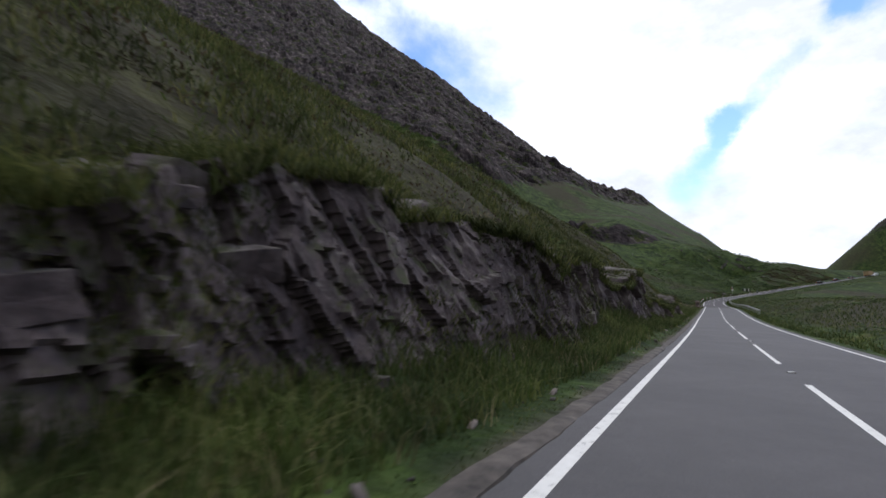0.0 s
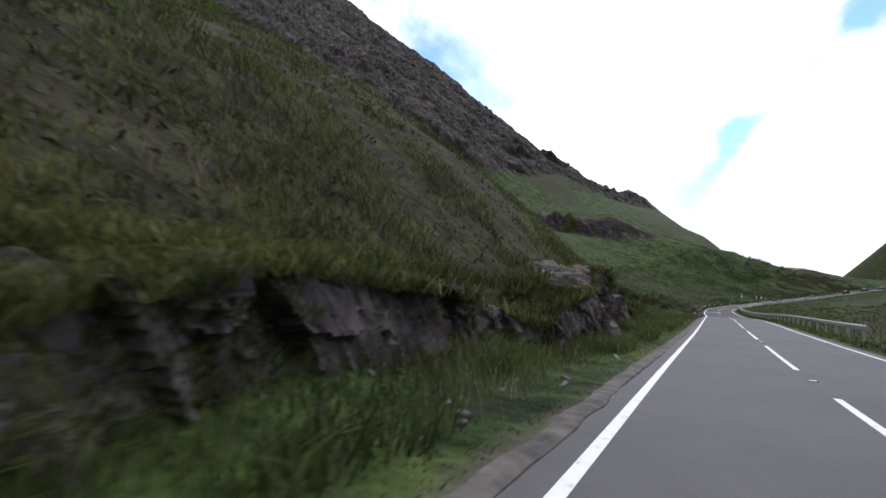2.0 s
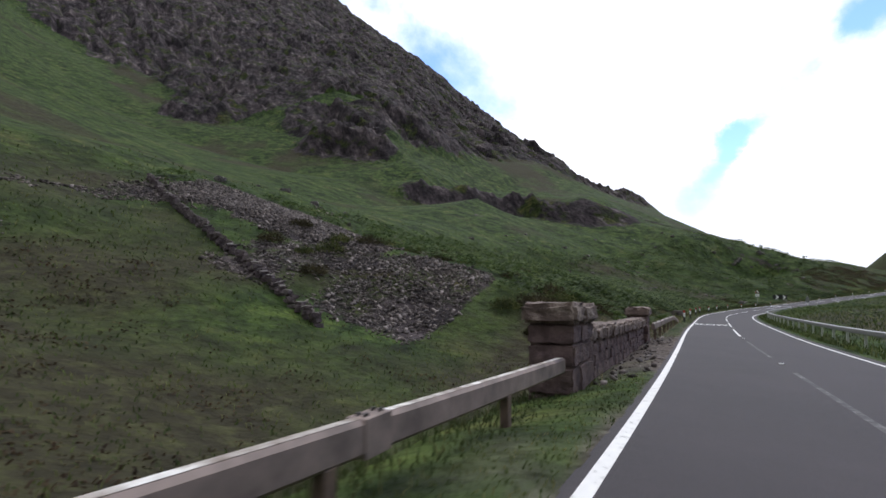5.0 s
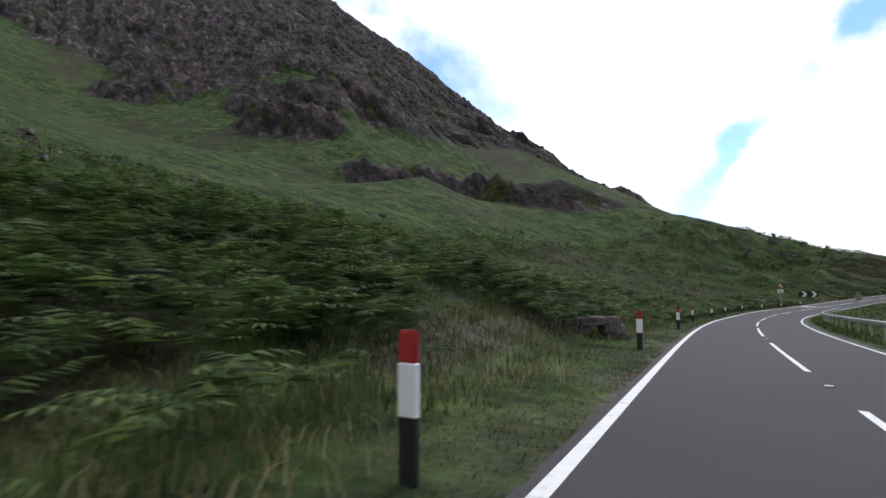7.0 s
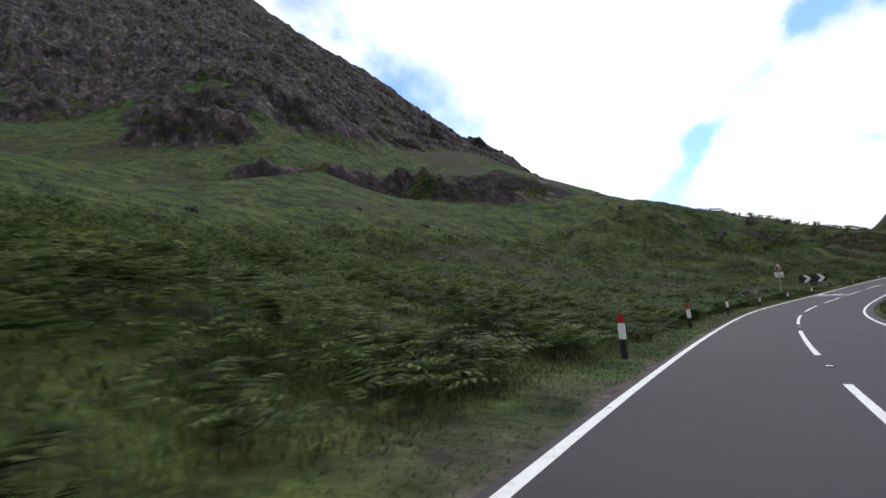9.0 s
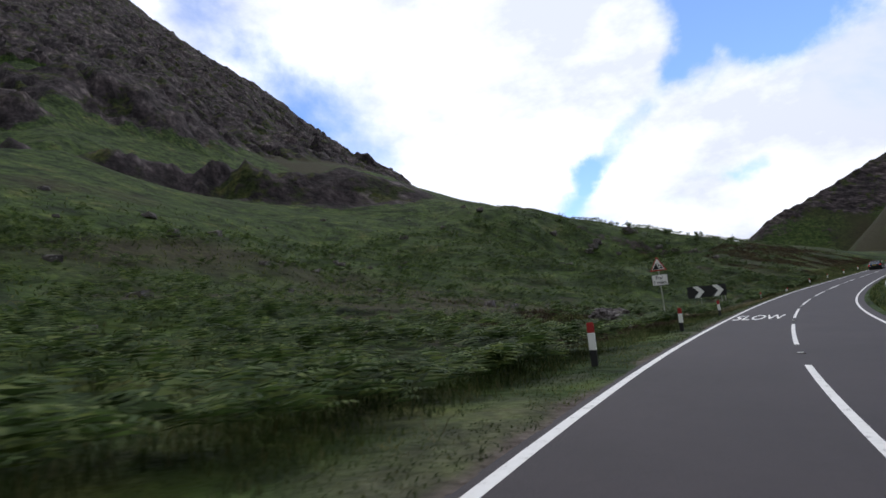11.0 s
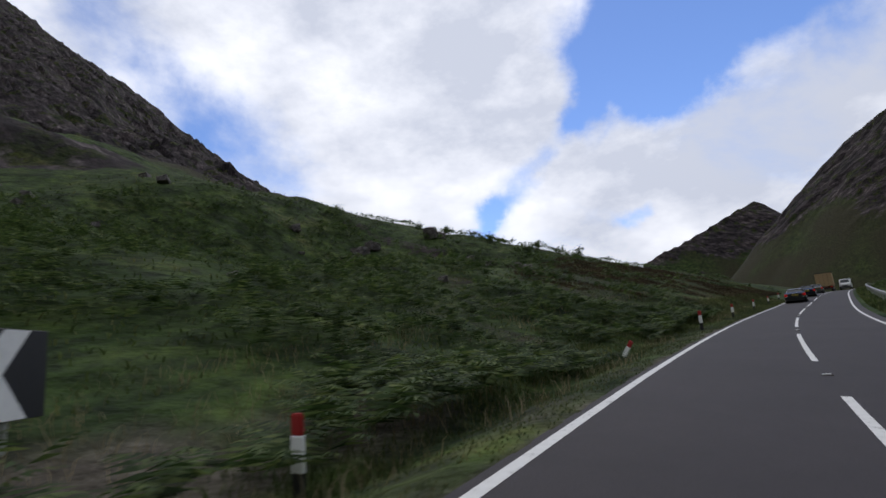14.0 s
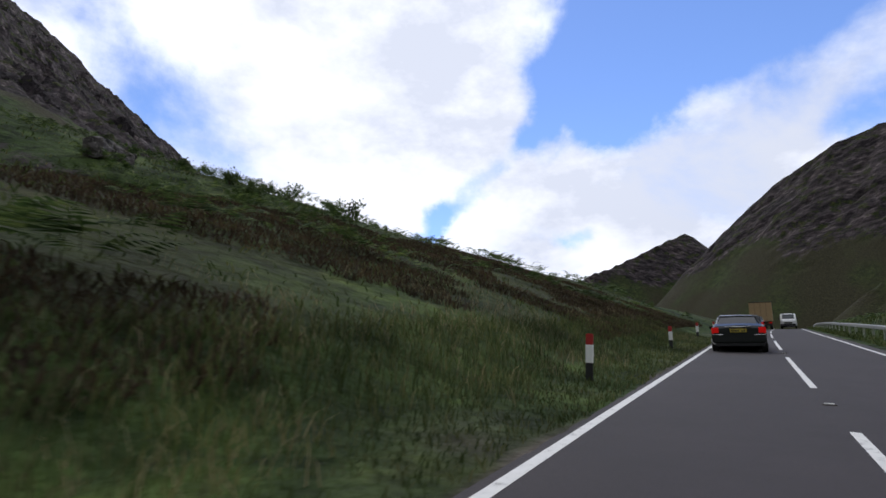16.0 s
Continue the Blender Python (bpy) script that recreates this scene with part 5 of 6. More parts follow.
# guard rails: a box beam on posts
def build_rail(s0, s1, d, top, depth, mat, label, gap=3.2, thick=0.14, end_drop=0.0):
    m = on_road(s0, d)
    inv = m.inverted()
    rail = empty("guard_rail", m, label, "guard rail", "roadside guard rails")
    n = max(2, int((s1 - s0) / 1.6))
    ss = np.linspace(s0, s1, n)
    bm = bmesh.new()
    rings = []
    c = 0.03
    for s in ss:
        q = inv @ on_road(s, d)
        h = top - end_drop * max(0.0, 1 - (s1 - s) / 4.0)
        prof = [(-thick / 2, h - depth + c), (-thick / 2 + c, h - depth), (thick / 2 - c, h - depth), (thick / 2, h - depth + c), (thick / 2, h - c), (thick / 2 - c, h), (-thick / 2 + c, h), (-thick / 2, h - c)]
        rings.append([bm.verts.new(q @ Vector((x, 0, z))) for x, z in prof])
    for a, b in zip(rings, rings[1:]):
        for i in range(8):
            bm.faces.new((a[i], a[(i + 1) % 8], b[(i + 1) % 8], b[i]))
    bm.faces.new(rings[0])
    bm.faces.new(rings[-1][::-1])
    bmesh.ops.recalc_face_normals(bm, faces=list(bm.faces))
    beam = part("beam", bm, mat, rail)
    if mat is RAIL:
        # skylight on the beam's top, put into a paler, patchy paint strip
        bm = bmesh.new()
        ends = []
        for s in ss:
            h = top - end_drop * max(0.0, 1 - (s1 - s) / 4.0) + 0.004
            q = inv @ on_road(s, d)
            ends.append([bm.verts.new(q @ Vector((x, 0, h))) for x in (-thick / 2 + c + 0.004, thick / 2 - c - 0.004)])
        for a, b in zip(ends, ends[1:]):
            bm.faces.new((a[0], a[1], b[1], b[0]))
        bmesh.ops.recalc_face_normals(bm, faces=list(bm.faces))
        part("worn_top", bm, SKYLIT_TOP, beam, "patchy white top strip with skylight in its colour")
    s = s0 + 0.8
    while s < s1 - 0.3:
        ob = part("rail_post", box(-0.05, 0.05, -0.06, 0.06, -1.0, top - depth + 0.02, 0.01), POLE if mat is not RAIL else RUSTY, rail)
        side = -0.02
        ob.matrix_basis = inv @ on_road(s, d + side)
        if mat is RAIL and s < s1 - 5.5:
            jt = part("joint_plate", box(-thick / 2 - 0.012, thick / 2 + 0.012, -0.16, 0.16, -depth - 0.01, 0.012, 0.006), mat, rail)
            jt.matrix_basis = inv @ on_road(s + 0.5, d, top)
            for bx in (-0.03, 0.03):
                for by in (-0.09, 0.09):
                    bt = part("bolt", tube(0.018, 0.0, 0.03, 6), BLACK, jt)
                    bt.matrix_basis = pose(bx, by, 0.005)
        s += gap
    return rail


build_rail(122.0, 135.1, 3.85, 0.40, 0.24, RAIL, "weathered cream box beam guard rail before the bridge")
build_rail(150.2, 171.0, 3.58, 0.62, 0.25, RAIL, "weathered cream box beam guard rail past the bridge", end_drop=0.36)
build_rail(84.0, 262.0, -4.5, 0.80, 0.22, STEEL, "grey steel box beam guard rail beyond the far lane")
build_rail(300.0, 470.0, -4.7, 0.72, 0.22, STEEL, "grey steel box beam guard rail along the outer verge")

# low concrete kerb along the foot of the cutting
s = np.arange(-20, 112, 0.3)
prof = [(2.80, -0.05), (2.82, 0.02), (2.90, 0.045), (3.05, 0.04), (3.10, -0.08)]
v = []
for d, h in prof:
    x, y = plan(s, d + 0.07 * fbm(s, 0 * s + d, 0.9, 3, 52.0))
    v.append(np.stack([x, y, road_z(s, np.full(len(s), d)) + h * (0.75 + 0.5 * fbm(s, 0 * s, 1.3, 2, 53.0)) + 0.03 * fbm(s, 0 * s + d, 0.7, 3, 51.0)], 1))
kerb = mesh_of("kerb", np.stack(v, 1).reshape(-1, 3), grid_faces(len(s), len(prof)), CONCRETE)
tagged(kerb, "low dirty concrete kerb beside the road edge", "kerb", kind="structure")


# loose stones, boulders, scree and the drystone wall
def boulder(x, y, sx, sy, sz, rng, label, sink=0.3, group="", fine=3, name="boulder", rough=0.07, ledges=0.2):
    z = float(land(np.array([x]), np.array([y]))[0])
    me = bpy.data.meshes.new(name)
    bm = rock_mesh(sx, sy, sz, rng, 14, 0.7, fine, rough, ledges)
    bm.to_mesh(me)
    bm.free()
    me.materials.append(PALE_ROCK)
    ob = new(name, me)
    ob.matrix_world = pose(x, y, z + sz * (0.5 - sink), rng.uniform(-10, 10), rng.uniform(-10, 10), rng.uniform(0, 360))
    return tagged(ob, label, "boulder", group)


def mat_pale(nt, b):
    c = ramp(nt, tex(nt, 2.2, 9, 0.72), [(0.3, (0.03, 0.024, 0.024)), (0.45, (0.075, 0.063, 0.062)), (0.58, (0.145, 0.128, 0.124)), (0.70, (0.32, 0.29, 0.27))])
    c = blend(nt, span(nt, tex(nt, 5.5, 5, 0.7), 0.59, 0.64), c, (0.42, 0.40, 0.36))
    nt.links.new(blend(nt, span(nt, tex(nt, 1.1, 7, 0.7), 0.58, 0.66), c, (0.06, 0.058, 0.03)), b.inputs["Base Color"])
    bump(nt, b, tex(nt, 6.0, 10, 0.75), 0.9, 0.08)


PALE_ROCK = material("pale_weathered_rock", mat_pale, 0.9)
rng = random.Random(21)
boulder(7.7, 276.4, 2.4, 2.0, 1.3, rng, "large pale lichen-spotted boulder in the heather", 0.2, fine=4, rough=0.10, ledges=1.1)
for x, y, k in [(10.9, 363.3, 1.7), (12.0, 366.1, 1.5), (9.8, 361.0, 1.2), (19.1, 373.8, 2.0), (20.4, 374.6, 1.4), (24.4, 367.4, 1.1), (27.2, 365.3, 1.0), (30.3, 363.0, 0.9), (15.8, 363.6, 0.8), (29.2, 342.2, 0.8), (2.9, 362.3, 1.2)]:
    boulder(x, y, k * 1.5, k, k * 0.9, rng, "pale weathered rock knoll on the hill crest", 0.3, "crest rocks", 2, rough=0.14)
for x, y in [(-12.2, 275.8), (-19.6, 288.7), (-22.7, 296.0), (-15.0, 292.0), (-9.3, 287.1), (-23.9, 309.5), (-18.6, 294.9), (-17.6, 300.1), (-14.0, 307.1), (-19.4, 301.7), (-44.5, 248.5), (-50.9, 281.0), (-55.2, 283.7), (-39.3, 317.9), (-21.7, 309.3)]:
    for _ in range(3):
        k = rng.uniform(0.25, 0.7)
        boulder(x + rng.gauss(0, 0.6), y + rng.gauss(0, 0.6), k * 1.7, k, k * 0.6, rng, "pale grey stone lying on the grass slope", 0.2, "hillside stones", 1, "stone")
for i in range(60):
    s, d = rng.uniform(180, 345), 14 + 60 * rng.random() ** 1.1
    x, y = [float(a[0]) for a in plan(np.array([s]), np.array([d]))]
    k = rng.uniform(0.25, 0.8) * (0.7 + d / 60)
    boulder(x, y, k * 1.4, k, k * 0.7, rng, "pale grey stone lying on the grass slope", 0.3, "hillside stones", 1, "stone")


def stones(name, x, y, size, label, category):
    """Many angular stones in one mesh."""
    kinds = []
    r = random.Random(5)
    for _ in range(8):
        bm = rock_mesh(1.4, 0.9, 0.6, r, 5, 0.75, 0, 0.0)
        bmesh.ops.triangulate(bm, faces=list(bm.faces))
        bm.verts.index_update()
        kinds.append((np.array([v.co[:] for v in bm.verts]), np.array([[v.index for v in f.verts] for f in bm.faces])))
        bm.free()
    z = land(x, y)
    V, F, n = [], [], 0
    for i in range(len(x)):
        kv, kf = kinds[i % 8]
        a = RNG.uniform(0, 6.28)
        c, sn = math.cos(a), math.sin(a)
        tilt = RNG.uniform(-0.8, 0.8)
        p = kv * size[i]
        p = np.stack([p[:, 0] * c - p[:, 1] * sn, p[:, 0] * sn + p[:, 1] * c, p[:, 2] + tilt * p[:, 0]], 1)
        V.append(p + np.array([x[i], y[i], z[i] + 0.12 * size[i]]))
        F.append(kf + n)
        n += len(kv)
    return tagged(soup(name, np.concatenate(V), np.concatenate(F), SCREE), label, category, kind="stuff")


def mat_scree(nt, b):
    geo = nt.nodes.new("ShaderNodeNewGeometry")
    c = ramp(nt, geo.outputs["Random Per Island"], [(0.0, (0.035, 0.028, 0.026)), (0.5, (0.095, 0.078, 0.072)), (1.0, (0.25, 0.21, 0.19))])
    g = ramp(nt, tex(nt, 4.0, 6, 0.7), [(0.3, (0.7, 0.7, 0.7)), (0.7, (1.15, 1.15, 1.15))])
    nt.links.new(blend(nt, 1.0, c, g, "MULTIPLY"), b.inputs["Base Color"])


SCREE = material("grey_scree_stone", mat_scree, 0.9)
s = RNG.uniform(138, 204, 190000)
d = RNG.uniform(14, 68, 190000)
x, y = plan(s, d)
m = RNG.uniform(0.05, 0.6, 190000) < scree_share(x, y, s, d)
x, y, d = x[m], y[m], d[m]
stones("scree", x, y, 0.045 + 0.0017 * d + 0.22 * RNG.uniform(0, 1, len(x)) ** 6, "grey scree stones spread down the hillside", "scree")
s = RNG.uniform(136, 152, 420)
d = RNG.uniform(2.75, 3.75, 420)
x, y = plan(s, d)
stones("gravel", x, y, 0.018 + 0.12 * RNG.uniform(0, 1, 420) ** 6, "broken stones and grit along the parapet foot", "gravel")
s = RNG.uniform(-5, 100, 500)
d = RNG.uniform(3.2, 5.2, 500)
x, y = plan(s, d)
stones("gravel", x, y, 0.025 + 0.10 * RNG.uniform(0, 1, 500) ** 5, "fallen stones in the grass below the rock face", "gravel")


def build_drystone(points, rng):
    """A field wall of piled stones along a line up the hillside."""
    wall = empty("drystone_wall", pose(points[0][0], points[0][1], 0), "tumbled grey drystone wall climbing the hillside", "stone wall")
    inv = wall.matrix_world.inverted()
    kinds = []
    for _ in range(5):
        me = bpy.data.meshes.new("wall_stone")
        bm = rock_mesh(0.6, 0.45, 0.32, rng, 6, 0.65, 1, 0.04)
        bm.to_mesh(me)
        bm.free()
        me.materials.append(ROCK)
        kinds.append(me)
    for (x0, y0), (x1, y1) in zip(points, points[1:]):
        L = math.hypot(x1 - x0, y1 - y0)
        for i in range(int(L / 0.55)):
            f = (i + rng.uniform(0, 0.6)) * 0.55 / L
            for k in range(3):
                x, y = x0 + (x1 - x0) * f + rng.uniform(-0.12, 0.12), y0 + (y1 - y0) * f + rng.uniform(-0.12, 0.12)
                z = float(land(np.array([x]), np.array([y]))[0])
                ob = new("wall_stone", rng.choice(kinds))
                ob.parent = wall
                ob.matrix_basis = inv @ pose(x, y, z + 0.12 + 0.26 * k + rng.uniform(-0.05, 0.05), rng.uniform(-12, 12), rng.uniform(-12, 12), rng.uniform(0, 360))


build_drystone([(-20.0, 151.0), (-31.6, 155.5), (-44.0, 160.0), (-54.2, 164.1)], random.Random(31))


# shrubs on the crest
def build_shrub(m, rng, size):
    sh = empty("shrub", m, "small leafy green shrub on the hill crest", "shrub", "crest shrubs")
    bm = bmesh.new()
    tips = []
    for i in range(6):
        a = rng.uniform(0, 6.28)
        top = Vector((math.cos(a) * rng.uniform(0.2, 0.7), math.sin(a) * rng.uniform(0.2, 0.7), rng.uniform(0.6, 1.1))) * size
        tips.append(top)
        side = Vector((math.sin(a), -math.cos(a), 0)) * 0.02 * size
        up = Vector((0, 0, 0.03 * size))
        v = [bm.verts.new(p) for p in (-side, side, top, Vector((0, 0, 0)) + up)]
        for f in ((0, 1, 2), (1, 3, 2), (3, 0, 2)):
            bm.faces.new([v[j] for j in f])
    part("stem", bm, HEATHER, sh)
    bm = bmesh.new()
    for tpos in tips:
        for _ in range(60):
            f = rng.uniform(0.45, 1.1)
            c = tpos * f + Vector([rng.gauss(0, 0.16) for _ in range(3)]) * size
            a, b = Vector([rng.gauss(0, 1) for _ in range(3)]).normalized(), Vector([rng.gauss(0, 1) for _ in range(3)]).normalized()
            k = 0.09 * size
            bm.faces.new([bm.verts.new(c + a * k), bm.verts.new(c + b * k), bm.verts.new(c - (a + b) * k * 0.6)])
    part("crown", bm, FERN, sh)
    return sh


def build_bush(m, rng, wide, high):
    bush = empty("heather_bush", m, "dark brown-green heather bush on the stony slope", "bush", "slope bushes")
    n = 1500
    g = np.random.default_rng(rng.randrange(9999))
    a, e = g.uniform(0, 6.283, n), np.arcsin(g.uniform(0, 1, n))
    r = g.uniform(0.4, 1.05, n) ** 0.6 * (1 + 0.2 * np.sin(3 * a + e * 4))
    c = np.stack([wide * r * np.cos(a) * np.cos(e), wide * r * np.sin(a) * np.cos(e), high * r * np.sin(e)], 1)
    k = 0.075 * wide ** 0.5
    p = c[:, None, :] + g.normal(0, 1, (n, 3, 3)) * k * np.array([0.6, 0.6, 0.8])
    ob = soup("foliage", p.reshape(-1, 3), np.arange(n * 3).reshape(-1, 3), rng.choice((BUSH, BUSH, TUSSOCK)))
    ob.parent = bush
    bm = bmesh.new()
    for q in range(7):
        b = q * 0.9
        tip = Vector((math.cos(b) * wide * 0.7, math.sin(b) * wide * 0.7, high * 0.7))
        v = [bm.verts.new(c) for c in (Vector((0.03, 0, 0)), Vector((-0.03, 0.02, 0)), Vector((0, -0.03, 0)), tip)]
        for f in ((0, 1, 3), (1, 2, 3), (2, 0, 3)):
            bm.faces.new([v[i] for i in f])
    part("stem", bm, BUSH, bush)
    return bush


BUSH = material("heather_bush_twigs", mat_blade((0.03, 0.025, 0.016), (0.058, 0.05, 0.027), (0.10, 0.092, 0.045)), 0.9)
rng = random.Random(43)
for s, d, k in [(164, 12.5, 1.5), (166.5, 11.5, 1.3), (168.5, 13, 1.4), (171, 12, 1.2), (165, 9.6, 1.0), (168, 9.2, 1.1), (171.5, 9.0, 0.9), (162, 14, 1.2), (174, 14, 1.2), (170, 16.5, 1.1), (160, 11.5, 0.8), (163, 30, 1.4), (165.5, 31, 1.2), (167, 29, 1.3), (169.5, 28.5, 1.2), (171.5, 27, 1.1), (160.5, 34, 1.3), (166, 36, 1.0), (172, 24, 1.2), (176, 23, 1.1), (158, 27.5, 1.1), (178, 18, 1.0), (161, 31, 0.9), (267, 9.0, 0.9), (269.5, 8.6, 1.0), (271.5, 9.6, 1.2), (273.5, 10.4, 1.0), (272, 7.2, 0.7), (277.5, 8.4, 1.1), (279.5, 9.4, 1.0), (276.5, 10.6, 1.0)]:
    build_bush(on_road(float(s), float(d), -0.1, rng.uniform(0, 360), True), rng, k * rng.uniform(0.85, 1.15), k * rng.uniform(0.5, 0.75))

# a scrap of litter on the verge
def build_litter(m, rng):
    bm = bmesh.new()
    bmesh.ops.create_icosphere(bm, subdivisions=2, radius=0.11)
    for v in bm.verts:
        v.co = v.co * rng.uniform(0.6, 1.15)
        v.co.z *= 0.55
    me = bpy.data.meshes.new("litter")
    bm.to_mesh(me)
    bm.free()
    me.materials.append(WHITE)
    ob = new("litter", me)
    ob.matrix_world = m
    tagged(ob, "crumpled white paper litter lying on the grass verge", "litter")


build_litter(on_road(292.5, 4.7, 0.03, 0, True), random.Random(53))

# small stone culvert head in the bank
def build_culvert(m, rng):
    head = empty("culvert_head", m, "small dark drystone culvert head sunk in the bank", "culvert")
    for row in range(3):
        x = -0.85
        while x < 0.8:
            w = rng.uniform(0.28, 0.5)
            if not (row < 2 and -0.25 < x + w / 2 < 0.25):
                ob = part("stone", rock_mesh(w * 1.05, 0.4, 0.27, rng, 8, 0.8, 1, 0.03), ROCK, head)
                ob.matrix_basis = pose(x + w / 2, rng.uniform(-0.04, 0.04), 0.1 + 0.24 * row, 0, 0, rng.uniform(-5, 5))
            x += w
    part("lintel", rock_mesh(0.95, 0.5, 0.2, rng, 8, 0.85, 1, 0.03), ROCK, head, "flat lintel stone").matrix_basis = pose(0, 0, 0.56)


build_culvert(on_road(187.2, 4.75, -0.15, 40, True), random.Random(47))

rng = random.Random(41)
for i in range(16):
    s, d = 364 + 14 * rng.random(), 26 + 2.0 * i + rng.uniform(-1, 1)
    build_shrub(on_road(s, d, -0.05, rng.uniform(0, 360), True), rng, rng.uniform(0.7, 1.5))
for s, d in ((352, 34), (353, 36.5), (350, 38)):
    build_shrub(on_road(s, d, -0.05, rng.uniform(0, 360), True), rng, rng.uniform(0.9, 1.4))


# ---- vehicles on the road ----
GLASS = plain("dark_car_glass", (0.02, 0.025, 0.03), 0.04, 0, 0.05)
TYRE = plain("tyre_rubber", (0.02, 0.02, 0.02), 0.85)
ALLOY = plain("grey_alloy", (0.35, 0.35, 0.36), 0.35, 0.8)
CHROME = plain("bright_trim", (0.6, 0.6, 0.6), 0.25, 0.9, 0.05)
LAMP_RED = plain("red_lamp_glass", (0.45, 0.01, 0.01), 0.15, 0, 0.05)
LAMP_RED.node_tree.nodes["Principled BSDF"].inputs["Emission Color"].default_value = (1.0, 0.01, 0.01, 1)
LAMP_RED.node_tree.nodes["Principled BSDF"].inputs["Emission Strength"].default_value = 0.18
LAMP_CLEAR = plain("clear_lamp_glass", (0.6, 0.6, 0.6), 0.1, 0, 0.05)
PLATE = plain("yellow_plate", (0.55, 0.42, 0.05), 0.5)


def loft(sections):
    """A closed body from rings: each ring is y and its right half as x, z from the bottom up; the left half mirrors it."""
    bm = bmesh.new()
    rings = []
    for y, half in sections:
        pts = [(x, z) for x, z in half] + [(-x, z) for x, z in reversed(half)]
        rings.append([bm.verts.new((x, y, z)) for x, z in pts])
    n = len(rings[0])
    for a, b in zip(rings, rings[1:]):
        for i in range(n):
            bm.faces.new((a[i], a[(i + 1) % n], b[(i + 1) % n], b[i]))
    bm.faces.new(rings[0][::-1])
    bm.faces.new(rings[-1])
    bmesh.ops.recalc_face_normals(bm, faces=list(bm.faces))
    return bm


def soften(bm, width):
    bmesh.ops.bevel(bm, geom=[e for e in bm.edges if len(e.link_faces) == 2 and e.calc_face_angle(0) > 0.35], offset=width, segments=2, affect="EDGES", clamp_overlap=True)
    return bm


def wheel(car, x, y, r, w):
    side = 1 if x > 0 else -1
    bm = bmesh.new()
    bmesh.ops.create_cone(bm, cap_ends=True, segments=24, radius1=r, radius2=r, depth=w, matrix=Matrix.Rotation(math.pi / 2, 4, "Y"))
    soften(bm, 0.03)
    wh = part("wheel", bm, TYRE, car, "black tyre")
    wh.matrix_basis = pose(x, y, r)
    bm = bmesh.new()
    bmesh.ops.create_cone(bm, cap_ends=True, segments=20, radius1=r * 0.62, radius2=r * 0.55, depth=0.03, matrix=Matrix.Translation((side * (w / 2 + 0.005), 0, 0)) @ Matrix.Rotation(side * math.pi / 2, 4, "Y"))
    part("rim", bm, ALLOY, wh)


def quad_panel(name, corners, mat, parent, thick=0.012):
    """A thin panel through four corners, given a little thickness."""
    c = [Vector(p) for p in corners]
    n = (c[1] - c[0]).cross(c[3] - c[0]).normalized() * thick
    bm = bmesh.new()
    a, b = [bm.verts.new(p) for p in c], [bm.verts.new(p + n) for p in c]
    bm.faces.new(a[::-1])
    bm.faces.new(b)
    for i in range(4):
        bm.faces.new((a[i], a[(i + 1) % 4], b[(i + 1) % 4], b[i]))
    bmesh.ops.recalc_face_normals(bm, faces=list(bm.faces))
    return part(name, bm, mat, parent)


